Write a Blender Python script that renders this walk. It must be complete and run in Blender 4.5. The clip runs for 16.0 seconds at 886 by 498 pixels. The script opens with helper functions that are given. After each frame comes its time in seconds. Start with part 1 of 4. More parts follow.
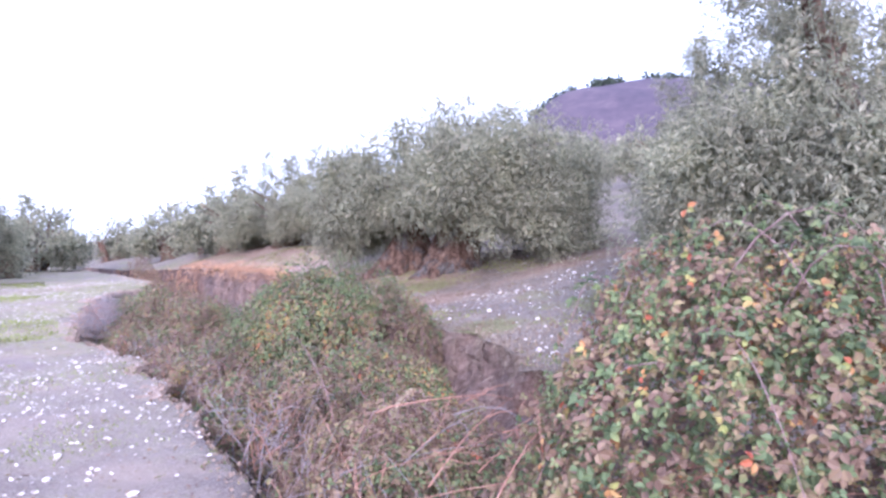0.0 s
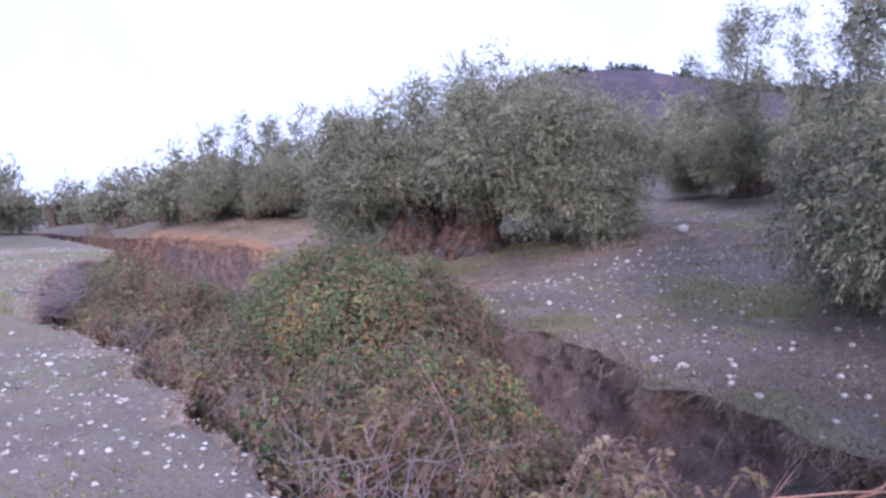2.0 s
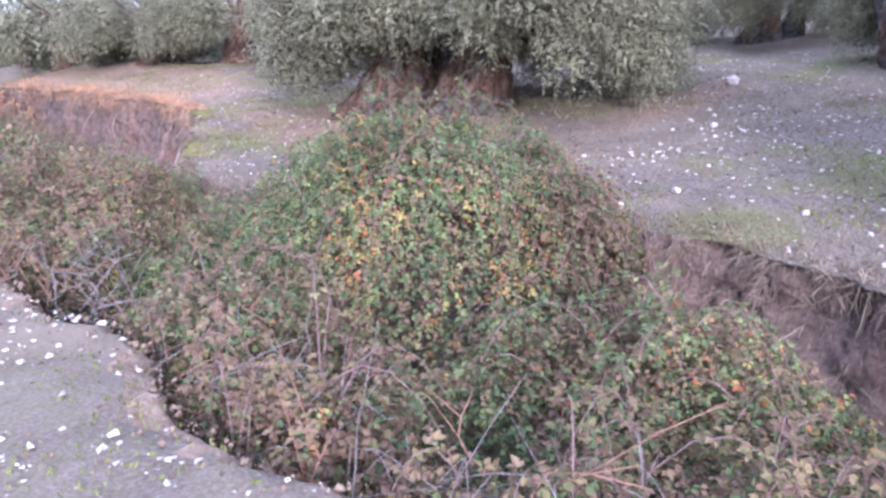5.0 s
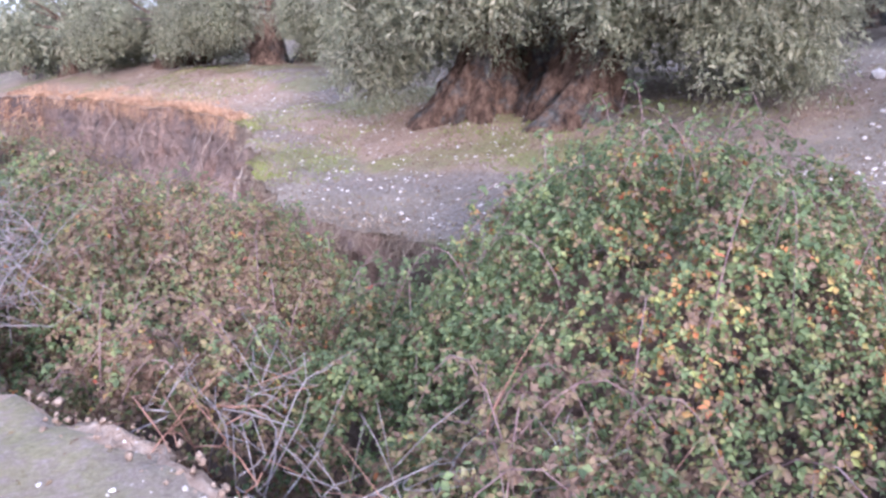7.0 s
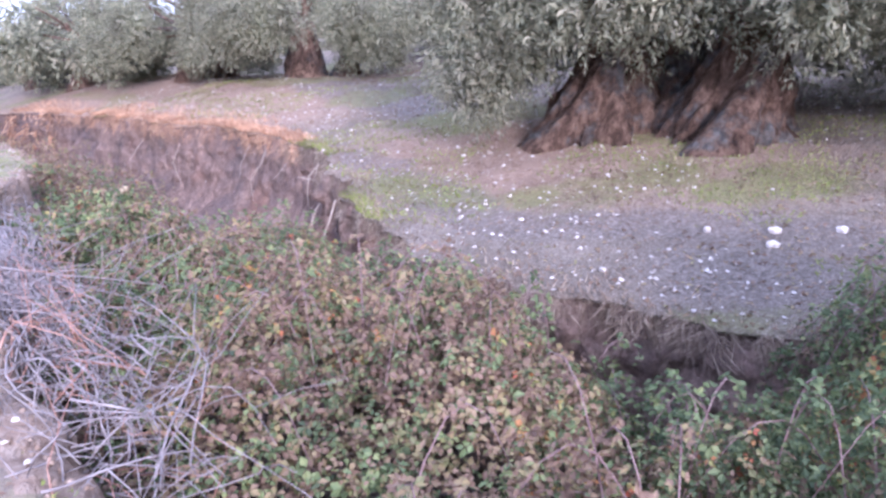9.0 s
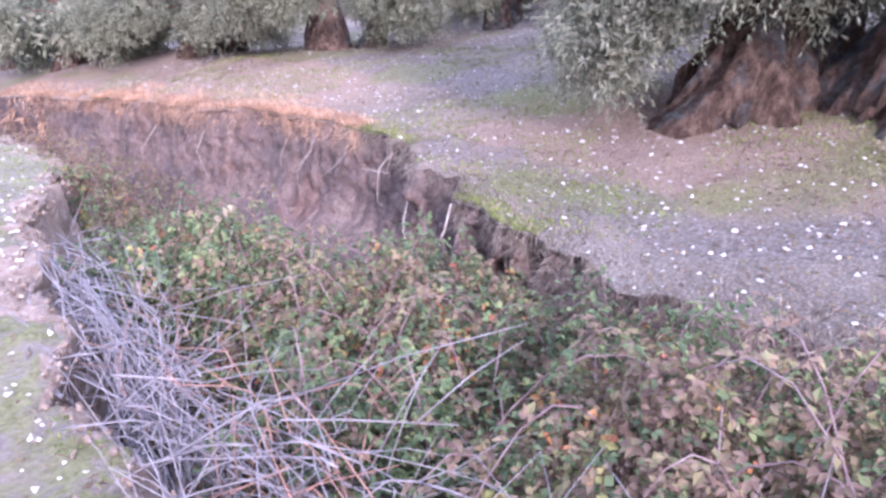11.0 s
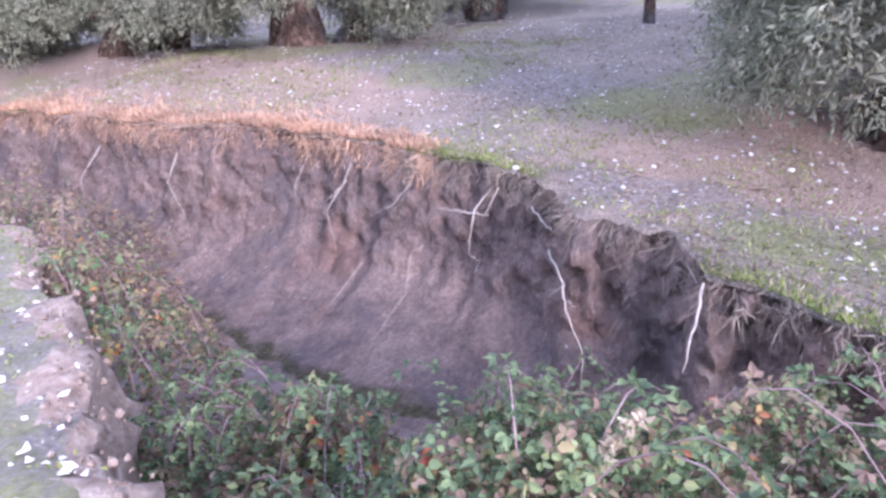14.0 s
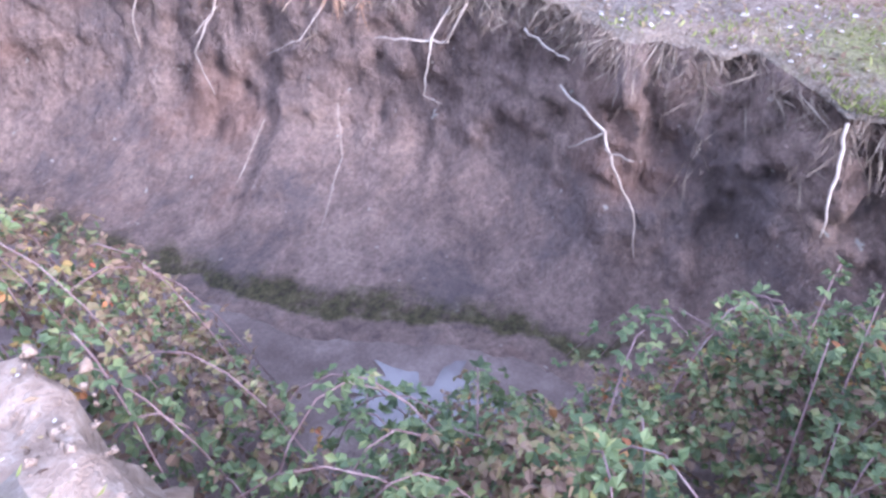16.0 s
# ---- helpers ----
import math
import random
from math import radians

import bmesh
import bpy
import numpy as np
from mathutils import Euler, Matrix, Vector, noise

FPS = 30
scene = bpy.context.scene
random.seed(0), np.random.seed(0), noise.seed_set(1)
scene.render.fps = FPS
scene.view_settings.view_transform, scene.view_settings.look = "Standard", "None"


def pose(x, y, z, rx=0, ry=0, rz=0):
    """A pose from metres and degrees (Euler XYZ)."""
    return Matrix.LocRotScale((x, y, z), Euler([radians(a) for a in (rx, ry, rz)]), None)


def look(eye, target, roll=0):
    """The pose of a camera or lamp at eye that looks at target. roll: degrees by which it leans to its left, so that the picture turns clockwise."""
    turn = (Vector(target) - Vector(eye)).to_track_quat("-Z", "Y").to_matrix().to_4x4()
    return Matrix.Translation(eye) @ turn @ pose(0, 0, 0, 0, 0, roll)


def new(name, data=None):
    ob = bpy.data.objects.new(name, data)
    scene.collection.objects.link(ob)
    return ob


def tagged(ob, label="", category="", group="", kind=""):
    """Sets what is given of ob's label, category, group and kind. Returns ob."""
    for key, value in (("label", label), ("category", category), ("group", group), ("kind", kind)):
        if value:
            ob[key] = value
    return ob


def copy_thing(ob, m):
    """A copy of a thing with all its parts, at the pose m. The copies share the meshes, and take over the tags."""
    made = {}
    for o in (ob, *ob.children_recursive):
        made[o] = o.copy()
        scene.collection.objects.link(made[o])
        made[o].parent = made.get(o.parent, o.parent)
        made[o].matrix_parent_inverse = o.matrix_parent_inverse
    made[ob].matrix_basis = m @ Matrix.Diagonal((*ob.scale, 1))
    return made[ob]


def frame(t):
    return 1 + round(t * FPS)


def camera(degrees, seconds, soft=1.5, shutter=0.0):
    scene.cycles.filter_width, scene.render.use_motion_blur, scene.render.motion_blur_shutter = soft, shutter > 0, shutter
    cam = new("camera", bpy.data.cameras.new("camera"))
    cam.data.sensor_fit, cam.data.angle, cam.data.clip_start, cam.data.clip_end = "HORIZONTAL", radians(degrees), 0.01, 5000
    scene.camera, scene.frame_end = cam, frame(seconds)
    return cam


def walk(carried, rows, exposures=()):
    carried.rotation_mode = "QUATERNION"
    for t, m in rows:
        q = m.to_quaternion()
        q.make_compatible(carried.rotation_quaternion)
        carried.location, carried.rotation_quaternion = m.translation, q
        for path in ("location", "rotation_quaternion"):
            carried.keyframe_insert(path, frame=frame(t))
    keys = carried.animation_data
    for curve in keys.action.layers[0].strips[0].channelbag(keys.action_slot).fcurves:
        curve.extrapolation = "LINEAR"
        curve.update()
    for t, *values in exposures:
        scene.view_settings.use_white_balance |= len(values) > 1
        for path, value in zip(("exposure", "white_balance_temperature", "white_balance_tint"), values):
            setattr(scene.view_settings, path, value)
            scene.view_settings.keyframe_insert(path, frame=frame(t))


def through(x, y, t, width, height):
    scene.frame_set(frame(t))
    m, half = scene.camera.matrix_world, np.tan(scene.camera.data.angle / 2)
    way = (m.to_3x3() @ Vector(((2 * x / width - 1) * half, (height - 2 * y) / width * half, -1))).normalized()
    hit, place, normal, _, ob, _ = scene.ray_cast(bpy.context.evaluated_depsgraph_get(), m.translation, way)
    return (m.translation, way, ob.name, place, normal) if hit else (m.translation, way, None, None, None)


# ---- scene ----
# ---- camera ----
cam = camera(63.8, 16.0, soft=2.8)
PATH = [
    (0, (0.005, 0.065, 1.503), (1.007, 1.796, 1.479), -0.9),
    (0.5, (-0.043, 0.706, 1.483), (0.913, 2.462, 1.524), 0.7),
    (1, (-0.048, 1.396, 1.465), (0.896, 3.159, 1.507), 2.6),
    (1.5, (-0.137, 2.008, 1.432), (0.852, 3.746, 1.465), 2.2),
    (2, (-0.136, 2.633, 1.393), (0.974, 4.295, 1.319), 1.7),
    (2.5, (-0.145, 3.247, 1.394), (1.101, 4.807, 1.269), 1.5),
    (3, (-0.067, 3.92, 1.375), (1.285, 5.365, 1.089), 0.8),
    (3.5, (-0.045, 4.568, 1.381), (1.317, 5.978, 0.981), 3.7),
    (4, (-0.014, 5.249, 1.391), (1.342, 6.644, 0.929), 2.4),
    (4.2, (0.029, 5.526, 1.386), (1.372, 6.932, 0.922), 2.3),
    (6.3, (0.055, 8.153, 1.467), (1.405, 9.537, 0.955), 1.2),
    (6.5, (0.058, 8.414, 1.495), (1.42, 9.787, 0.989), 0.8),
    (7, (0.015, 9.116, 1.472), (1.361, 10.508, 0.972), 0.7),
    (7.5, (0.004, 9.748, 1.424), (1.355, 11.132, 0.918), 2.6),
    (8, (-0.025, 10.464, 1.425), (1.348, 11.834, 0.936), 0.4),
    (8.5, (-0.008, 11.109, 1.412), (1.405, 12.44, 0.93), 0.4),
    (9, (0.042, 11.837, 1.414), (1.422, 13.209, 0.95), 0.5),
    (9.2, (0.053, 12.111, 1.405), (1.45, 13.468, 0.95), 0.4),
    (11.3, (0.16, 14.637, 1.422), (1.587, 15.92, 0.859), -1.0),
    (11.5, (0.181, 14.878, 1.455), (1.621, 16.142, 0.883), -1.4),
    (12, (0.268, 15.534, 1.443), (1.723, 16.807, 0.931), 3.1),
    (12.5, (0.351, 16.12, 1.43), (1.796, 17.406, 0.922), 0.1),
    (13, (0.474, 16.727, 1.448), (1.959, 17.97, 0.95), 0.2),
    (13.5, (0.595, 17.311, 1.473), (2.12, 18.509, 0.983), -2.0),
    (14, (0.761, 17.893, 1.45), (2.354, 18.966, 0.894), -0.8),
    (14.5, (0.953, 18.447, 1.449), (2.538, 19.422, 0.719), 0.7),
    (15, (1.12, 18.967, 1.474), (2.737, 19.819, 0.662), -1.0),
    (15.5, (1.355, 19.48, 1.464), (2.991, 20.225, 0.588), -0.1),
    (16, (1.528, 20.008, 1.395), (3.148, 20.457, 0.313), -1.5),
]
EXPOSURES = [(0.0, 1.00, 5030, 27), (0.5, 0.63, 5030, 27), (1.0, 0.33, 5030, 27), (1.5, 0.13, 5030, 28), (2.0, 0.11, 5030, 28), (2.5, 0.62, 5030, 27), (3.0, 0.95, 5030, 26),
             (4.0, 0.99, 4970, 25), (6.5, 0.99, 5220, 21), (7.5, 1.07, 5120, 22), (9.0, 1.07, 4990, 26), (11.5, 1.23, 4980, 29), (14.0, 1.15, 4920, 25), (15.0, 1.20, 4940, 21), (15.5, 1.23, 4940, 21), (16.0, 1.50, 4870, 21)]
walk(cam, [(t, look(eye, target, roll)) for t, eye, target, roll in PATH], EXPOSURES)

# ---- sky and sun ----
SUN_FROM = Vector((-0.50, -0.82, 0.29)).normalized()
world = bpy.data.worlds.new("world")
scene.world = world
world.use_nodes = True
wn, wl = world.node_tree.nodes, world.node_tree.links
sky = wn.new("ShaderNodeTexSky")
sky.sky_type = "NISHITA"
sky.sun_disc = False
sky.sun_elevation = math.asin(SUN_FROM.z)
sky.sun_rotation = math.atan2(SUN_FROM.x, SUN_FROM.y)
sky.dust_density = 3.0
cloud_tex = wn.new("ShaderNodeTexNoise")
cloud_tex.inputs["Scale"].default_value = 2.2
cloud_tex.inputs["Detail"].default_value = 5
cloud_ramp = wn.new("ShaderNodeValToRGB")
cloud_ramp.color_ramp.elements[0].position, cloud_ramp.color_ramp.elements[0].color = 0.36, (0.78, 0.78, 0.78, 1)
cloud_ramp.color_ramp.elements[1].position, cloud_ramp.color_ramp.elements[1].color = 0.52, (0.93, 0.93, 0.93, 1)
cloud_mix = wn.new("ShaderNodeMixRGB")
cloud_mix.inputs[2].default_value = (10.0, 10.2, 11.2, 1)
wl.new(cloud_tex.outputs["Fac"], cloud_ramp.inputs["Fac"])
wl.new(cloud_ramp.outputs["Color"], cloud_mix.inputs[0])
wl.new(sky.outputs["Color"], cloud_mix.inputs[1])
wl.new(cloud_mix.outputs["Color"], wn["Background"].inputs["Color"])
wn["Background"].inputs["Strength"].default_value = 0.12
sun_data = bpy.data.lights.new("sun", "SUN")
sun_data.energy, sun_data.angle, sun_data.color = 3.4, radians(12), (1.0, 0.85, 0.72)
sun_lamp = new("sun", sun_data)
sun_lamp.matrix_world = look(SUN_FROM * 50, (0, 0, 0))


# ---- materials ----
class Mat:
    """A node material with a few short calls for mixing noises."""

    def __init__(self, name, rough=0.9, spec=0.2):
        self.mat = bpy.data.materials.new(name)
        self.mat.use_nodes = True
        self.n, self.l = self.mat.node_tree.nodes, self.mat.node_tree.links
        self.bsdf = self.n["Principled BSDF"]
        self.bsdf.inputs["Roughness"].default_value = rough
        self.bsdf.inputs["Specular IOR Level"].default_value = spec
        self.pos = self.n.new("ShaderNodeNewGeometry").outputs["Position"]

    def noise(self, scale, detail=4.0, stretch=None, rough=0.6):
        tex = self.n.new("ShaderNodeTexNoise")
        tex.inputs["Scale"].default_value = scale
        tex.inputs["Detail"].default_value = detail
        tex.inputs["Roughness"].default_value = rough
        src = self.pos
        if stretch:
            vm = self.n.new("ShaderNodeVectorMath")
            vm.operation = "MULTIPLY"
            vm.inputs[1].default_value = stretch
            self.l.new(src, vm.inputs[0])
            src = vm.outputs[0]
        self.l.new(src, tex.inputs["Vector"])
        return tex.outputs["Fac"]

    def ramp(self, fac, *stops):
        r = self.n.new("ShaderNodeValToRGB")
        e = r.color_ramp.elements
        while len(e) < len(stops):
            e.new(0.5)
        for el, (p, c) in zip(e, stops):
            el.position, el.color = p, (*c, 1) if len(c) == 3 else c
        self.l.new(fac, r.inputs["Fac"])
        return r.outputs["Color"]

    def mask(self, fac, lo, hi):
        return self.ramp(fac, (lo, (0, 0, 0)), (hi, (1, 1, 1)))

    def mix(self, fac, a, b, kind="MIX"):
        m = self.n.new("ShaderNodeMixRGB")
        m.blend_type = kind
        for i, v in enumerate((fac, a, b)):
            if isinstance(v, (int, float)):
                m.inputs[i].default_value = v
            elif isinstance(v, tuple):
                m.inputs[i].default_value = (*v, 1)
            else:
                self.l.new(v, m.inputs[i])
        return m.outputs["Color"]

    def island(self):
        return self.n.new("ShaderNodeNewGeometry").outputs["Random Per Island"]

    def layer(self, name):
        a = self.n.new("ShaderNodeAttribute")
        a.attribute_name = name
        return a.outputs["Fac"]

    def done(self, color, bump=None, strength=0.5, dist=0.02):
        self.l.new(color, self.bsdf.inputs["Base Color"])
        if bump is not None:
            b = self.n.new("ShaderNodeBump")
            b.inputs["Strength"].default_value = strength
            b.inputs["Distance"].default_value = dist
            self.l.new(bump, b.inputs["Height"])
            self.l.new(b.outputs["Normal"], self.bsdf.inputs["Normal"])
        return self.mat


def leafy(m, amount=0.35):
    """Lets some light through thin leaves."""
    out = m.n["Material Output"]
    tr = m.n.new("ShaderNodeBsdfTranslucent")
    mixer = m.n.new("ShaderNodeMixShader")
    mixer.inputs[0].default_value = amount
    src = m.bsdf.inputs["Base Color"].links[0].from_socket
    m.l.new(src, tr.inputs["Color"])
    m.l.new(m.bsdf.outputs[0], mixer.inputs[1])
    m.l.new(tr.outputs[0], mixer.inputs[2])
    m.l.new(mixer.outputs[0], out.inputs["Surface"])
    return m.mat


def make_grove_soil():
    m = Mat("grove_soil", 0.95, 0.1)
    base = m.ramp(m.noise(1.1, 6), (0.30, (0.15, 0.122, 0.098)), (0.55, (0.245, 0.205, 0.165)), (0.72, (0.34, 0.285, 0.235)))
    crumbs = m.ramp(m.noise(42, 5, rough=0.75), (0.38, (0.06, 0.047, 0.04)), (0.5, (0.21, 0.175, 0.15)), (0.64, (0.52, 0.45, 0.38)))
    col = m.mix(0.45, base, crumbs)
    # reddish straw and leaf mould
    straw = m.mask(m.mix(0.35, m.layer("straw"), m.noise(2.2, 5, rough=0.7)), 0.30, 0.58)
    col = m.mix(m.mix(1.0, straw, (0.75, 0.75, 0.75), "MULTIPLY"), col, m.ramp(m.noise(36, 5, (1, 1.6, 1), 0.75), (0.32, (0.17, 0.105, 0.075)), (0.5, (0.33, 0.225, 0.165)), (0.68, (0.53, 0.39, 0.295))))
    # bare grey tilled strips with clods
    tilled = m.mask(m.mix(0.35, m.layer("tilled"), m.noise(2.6, 5, rough=0.7)), 0.34, 0.56)
    col = m.mix(m.mix(1.0, tilled, (0.62, 0.62, 0.62), "MULTIPLY"), col, m.ramp(m.noise(21, 6, rough=0.75), (0.34, (0.075, 0.063, 0.058)), (0.5, (0.19, 0.162, 0.148)), (0.68, (0.37, 0.325, 0.30))))
    moss = m.mask(m.mix(0.5, m.layer("moss"), m.noise(6, 5, rough=0.75)), 0.38, 0.56)
    col = m.mix(m.mix(1.0, moss, (0.6, 0.6, 0.6), "MULTIPLY"), col, m.ramp(m.noise(30, 4), (0.35, (0.11, 0.12, 0.04)), (0.65, (0.27, 0.285, 0.10))))
    return m.done(col, m.noise(24, 7, rough=0.78), 0.9, 0.04)


def make_path_soil():
    m = Mat("path_soil", 0.95, 0.1)
    base = m.ramp(m.noise(1.6, 6), (0.30, (0.19, 0.152, 0.13)), (0.55, (0.29, 0.24, 0.212)), (0.72, (0.38, 0.33, 0.295)))
    grit = m.ramp(m.noise(48, 5, rough=0.75), (0.35, (0.17, 0.135, 0.115)), (0.52, (0.34, 0.28, 0.25)), (0.68, (0.58, 0.52, 0.48)))
    col = m.mix(0.5, base, grit)
    moss = m.mix(1.0, m.mask(m.noise(0.8, 5, rough=0.7), 0.38, 0.54), m.mask(m.noise(9, 5, rough=0.75), 0.38, 0.55), "MULTIPLY")
    moss = m.mix(1.0, moss, m.layer("verge"), "MULTIPLY")
    col = m.mix(m.mix(1.0, moss, (0.85, 0.85, 0.85), "MULTIPLY"), col, m.ramp(m.noise(34, 4), (0.35, (0.16, 0.165, 0.055)), (0.65, (0.33, 0.325, 0.145))))
    tan = m.mask(m.noise(0.55, 4), 0.5, 0.64)
    col = m.mix(m.mix(1.0, tan, (0.5, 0.5, 0.5), "MULTIPLY"), col, (0.40, 0.31, 0.25))
    return m.done(col, m.noise(30, 7, rough=0.78), 0.9, 0.035)


def make_bank_earth():
    m = Mat("bank_earth", 0.92, 0.12)
    base = m.ramp(m.noise(1.3, 7, rough=0.65), (0.32, (0.15, 0.108, 0.095)), (0.5, (0.26, 0.185, 0.158)), (0.68, (0.385, 0.28, 0.23)))
    streak = m.ramp(m.noise(3.6, 6, (1.3, 1.3, 0.5), 0.68), (0.36, (0.105, 0.085, 0.085)), (0.5, (0.25, 0.185, 0.165)), (0.66, (0.40, 0.30, 0.255)))
    col = m.mix(0.42, base, streak)
    fine = m.ramp(m.noise(22, 7, rough=0.78), (0.34, (0.55, 0.55, 0.56)), (0.66, (1.32, 1.3, 1.28)))
    col = m.mix(0.85, col, fine, "MULTIPLY")
    # damp grey clay, rusty seams, and flecks of lime
    damp = m.mask(m.noise(0.75, 5, rough=0.65), 0.52, 0.62)
    col = m.mix(m.mix(1.0, damp, (0.55, 0.55, 0.55), "MULTIPLY"), col, (0.115, 0.10, 0.108))
    red = m.mask(m.noise(0.62, 5, rough=0.65), 0.56, 0.66)
    col = m.mix(m.mix(1.0, red, (0.38, 0.38, 0.38), "MULTIPLY"), col, (0.24, 0.125, 0.085))
    lime = m.mask(m.noise(11, 3, rough=0.5), 0.71, 0.74)
    col = m.mix(lime, col, (0.42, 0.38, 0.34))
    # dark moss on the damp foot
    moss = m.mask(m.mix(0.5, m.layer("foot"), m.noise(2.4, 6, rough=0.72)), 0.64, 0.74)
    col = m.mix(m.mix(1.0, moss, (0.85, 0.85, 0.85), "MULTIPLY"), col, m.ramp(m.noise(16, 5, rough=0.7), (0.36, (0.03, 0.026, 0.016)), (0.52, (0.07, 0.068, 0.028)), (0.66, (0.135, 0.125, 0.06))))
    return m.done(col, m.noise(6.5, 8, (1, 1, 0.8), 0.68), 1.0, 0.2)


def make_mud():
    m = Mat("gully_mud", 0.9, 0.1)
    col = m.ramp(m.noise(2.2, 7, rough=0.65), (0.35, (0.11, 0.082, 0.075)), (0.55, (0.17, 0.13, 0.118)), (0.7, (0.235, 0.185, 0.17)))
    col = m.mix(0.7, col, m.ramp(m.noise(40, 5, rough=0.75), (0.35, (0.72, 0.72, 0.72)), (0.65, (1.2, 1.2, 1.2))), "MULTIPLY")
    return m.done(col, m.noise(11, 7, rough=0.7), 0.8, 0.06)


def make_simple(name, stops, scale=12.0, rough=0.85, bump=0.6, dist=0.02, stretch=None, spec=0.2):
    m = Mat(name, rough, spec)
    fac = m.noise(scale, 6, stretch, 0.68)
    return m.done(m.ramp(fac, *stops), fac, bump, dist)


def make_leaves(name, stops, through=0.35, rough=0.62, bunch=0.0, patch=5.0):
    """bunch: how far neighbouring leaves share one tone."""
    m = Mat(name, rough, 0.3)
    pick = m.island()
    if bunch:
        pick = m.mix(bunch, pick, m.mask(m.noise(patch, 4, rough=0.6), 0.33, 0.67))
    col = m.ramp(pick, *stops)
    tone = m.ramp(m.noise(1.5, 4), (0.32, (0.62, 0.6, 0.62)), (0.68, (1.2, 1.2, 1.16)))
    col = m.mix(1.0, col, tone, "MULTIPLY")
    m.done(col)
    return leafy(m, through)


GROVE_SOIL = make_grove_soil()
PATH_SOIL = make_path_soil()
BANK_EARTH = make_bank_earth()
MUD = make_mud()
RIM_CLAY = make_simple("rim_clay", [(0.3, (0.24, 0.165, 0.122)), (0.5, (0.39, 0.285, 0.22)), (0.7, (0.54, 0.43, 0.35))], 13, 0.95, 1.0, 0.08)
def make_bark():
    m = Mat("olive_bark", 0.95, 0.1)
    fac = m.noise(7, 8, (1, 1, 0.55), 0.75)
    col = m.ramp(fac, (0.34, (0.03, 0.02, 0.017)), (0.5, (0.165, 0.105, 0.077)), (0.66, (0.37, 0.25, 0.185)))
    col = m.mix(m.mask(m.noise(1.3, 5, rough=0.7), 0.5, 0.62), col, m.ramp(m.noise(9, 5), (0.4, (0.08, 0.08, 0.08)), (0.65, (0.24, 0.235, 0.225))))
    return m.done(col, m.noise(10, 8, (1, 1, 0.5), 0.75), 1.0, 0.2)


BARK = make_bark()
OLIVE_LEAF = make_leaves("olive_leaf", [(0.0, (0.17, 0.18, 0.12)), (0.3, (0.24, 0.25, 0.17)), (0.6, (0.33, 0.33, 0.225)), (0.85, (0.41, 0.395, 0.28)), (1.0, (0.47, 0.45, 0.335))], 0.4)
BRAMBLE_LEAF = make_leaves("bramble_leaf", [(0.0, (0.06, 0.085, 0.05)), (0.25, (0.11, 0.15, 0.075)), (0.5, (0.175, 0.23, 0.11)), (0.7, (0.25, 0.305, 0.14)), (0.85, (0.36, 0.385, 0.165)), (0.93, (0.36, 0.28, 0.18)), (1.0, (0.44, 0.44, 0.24))], 0.4, 0.55, 0.5)
BROWN_LEAF = make_leaves("browned_bramble_leaf", [(0.0, (0.102, 0.066, 0.051)), (0.25, (0.200, 0.131, 0.099)), (0.5, (0.306, 0.214, 0.154)), (0.7, (0.323, 0.263, 0.138)), (0.85, (0.212, 0.232, 0.103)), (1.0, (0.408, 0.324, 0.221))], 0.38, 0.62, 0.55, 4.0)
AUTUMN_LEAF = make_leaves("autumn_leaf", [(0.0, (0.425, 0.111, 0.076)), (0.2, (0.468, 0.212, 0.093)), (0.45, (0.476, 0.306, 0.128)), (0.7, (0.442, 0.383, 0.145)), (1.0, (0.357, 0.391, 0.136))], 0.35)
PALE_LEAF = make_leaves("pale_dead_leaf", [(0.0, (0.36, 0.27, 0.19)), (0.5, (0.52, 0.43, 0.30)), (1.0, (0.66, 0.58, 0.42))], 0.35)
CANE = make_simple("bramble_cane", [(0.35, (0.14, 0.085, 0.085)), (0.55, (0.25, 0.17, 0.165)), (0.7, (0.36, 0.28, 0.26))], 9, 0.8, 0.3)
DEAD_TWIG = make_simple("dead_twig", [(0.3, (0.16, 0.135, 0.135)), (0.55, (0.28, 0.245, 0.245)), (0.7, (0.42, 0.38, 0.38))], 9, 0.85, 0.3)
RUST_TWIG = make_simple("rusty_twig", [(0.3, (0.24, 0.12, 0.09)), (0.55, (0.38, 0.21, 0.155)), (0.7, (0.50, 0.32, 0.25))], 9, 0.85, 0.3)
ROOT = make_simple("bare_root", [(0.3, (0.30, 0.235, 0.19)), (0.55, (0.45, 0.375, 0.32)), (0.7, (0.58, 0.51, 0.45))], 14, 0.8, 0.4)
DRY_GRASS = make_leaves("dry_grass", [(0.0, (0.14, 0.105, 0.085)), (0.4, (0.26, 0.20, 0.155)), (0.75, (0.38, 0.30, 0.23)), (1.0, (0.50, 0.42, 0.33))], 0.25, 0.8)
# dry grass with the far bank's warm light mixed into its colour
ORANGE_LIT_GRASS = make_leaves("orange_lit_dry_grass", [(0.0, (0.26, 0.14, 0.09)), (0.3, (0.44, 0.255, 0.16)), (0.7, (0.60, 0.385, 0.25)), (1.0, (0.72, 0.54, 0.38))], 0.25, 0.8)
GREEN_GRASS = make_leaves("green_grass", [(0.0, (0.15, 0.19, 0.05)), (0.5, (0.25, 0.29, 0.08)), (1.0, (0.36, 0.37, 0.14))], 0.3)
STONE = make_simple("pale_stone", [(0.3, (0.34, 0.30, 0.275)), (0.52, (0.54, 0.49, 0.46)), (0.7, (0.72, 0.68, 0.65))], 22, 0.85, 0.4)
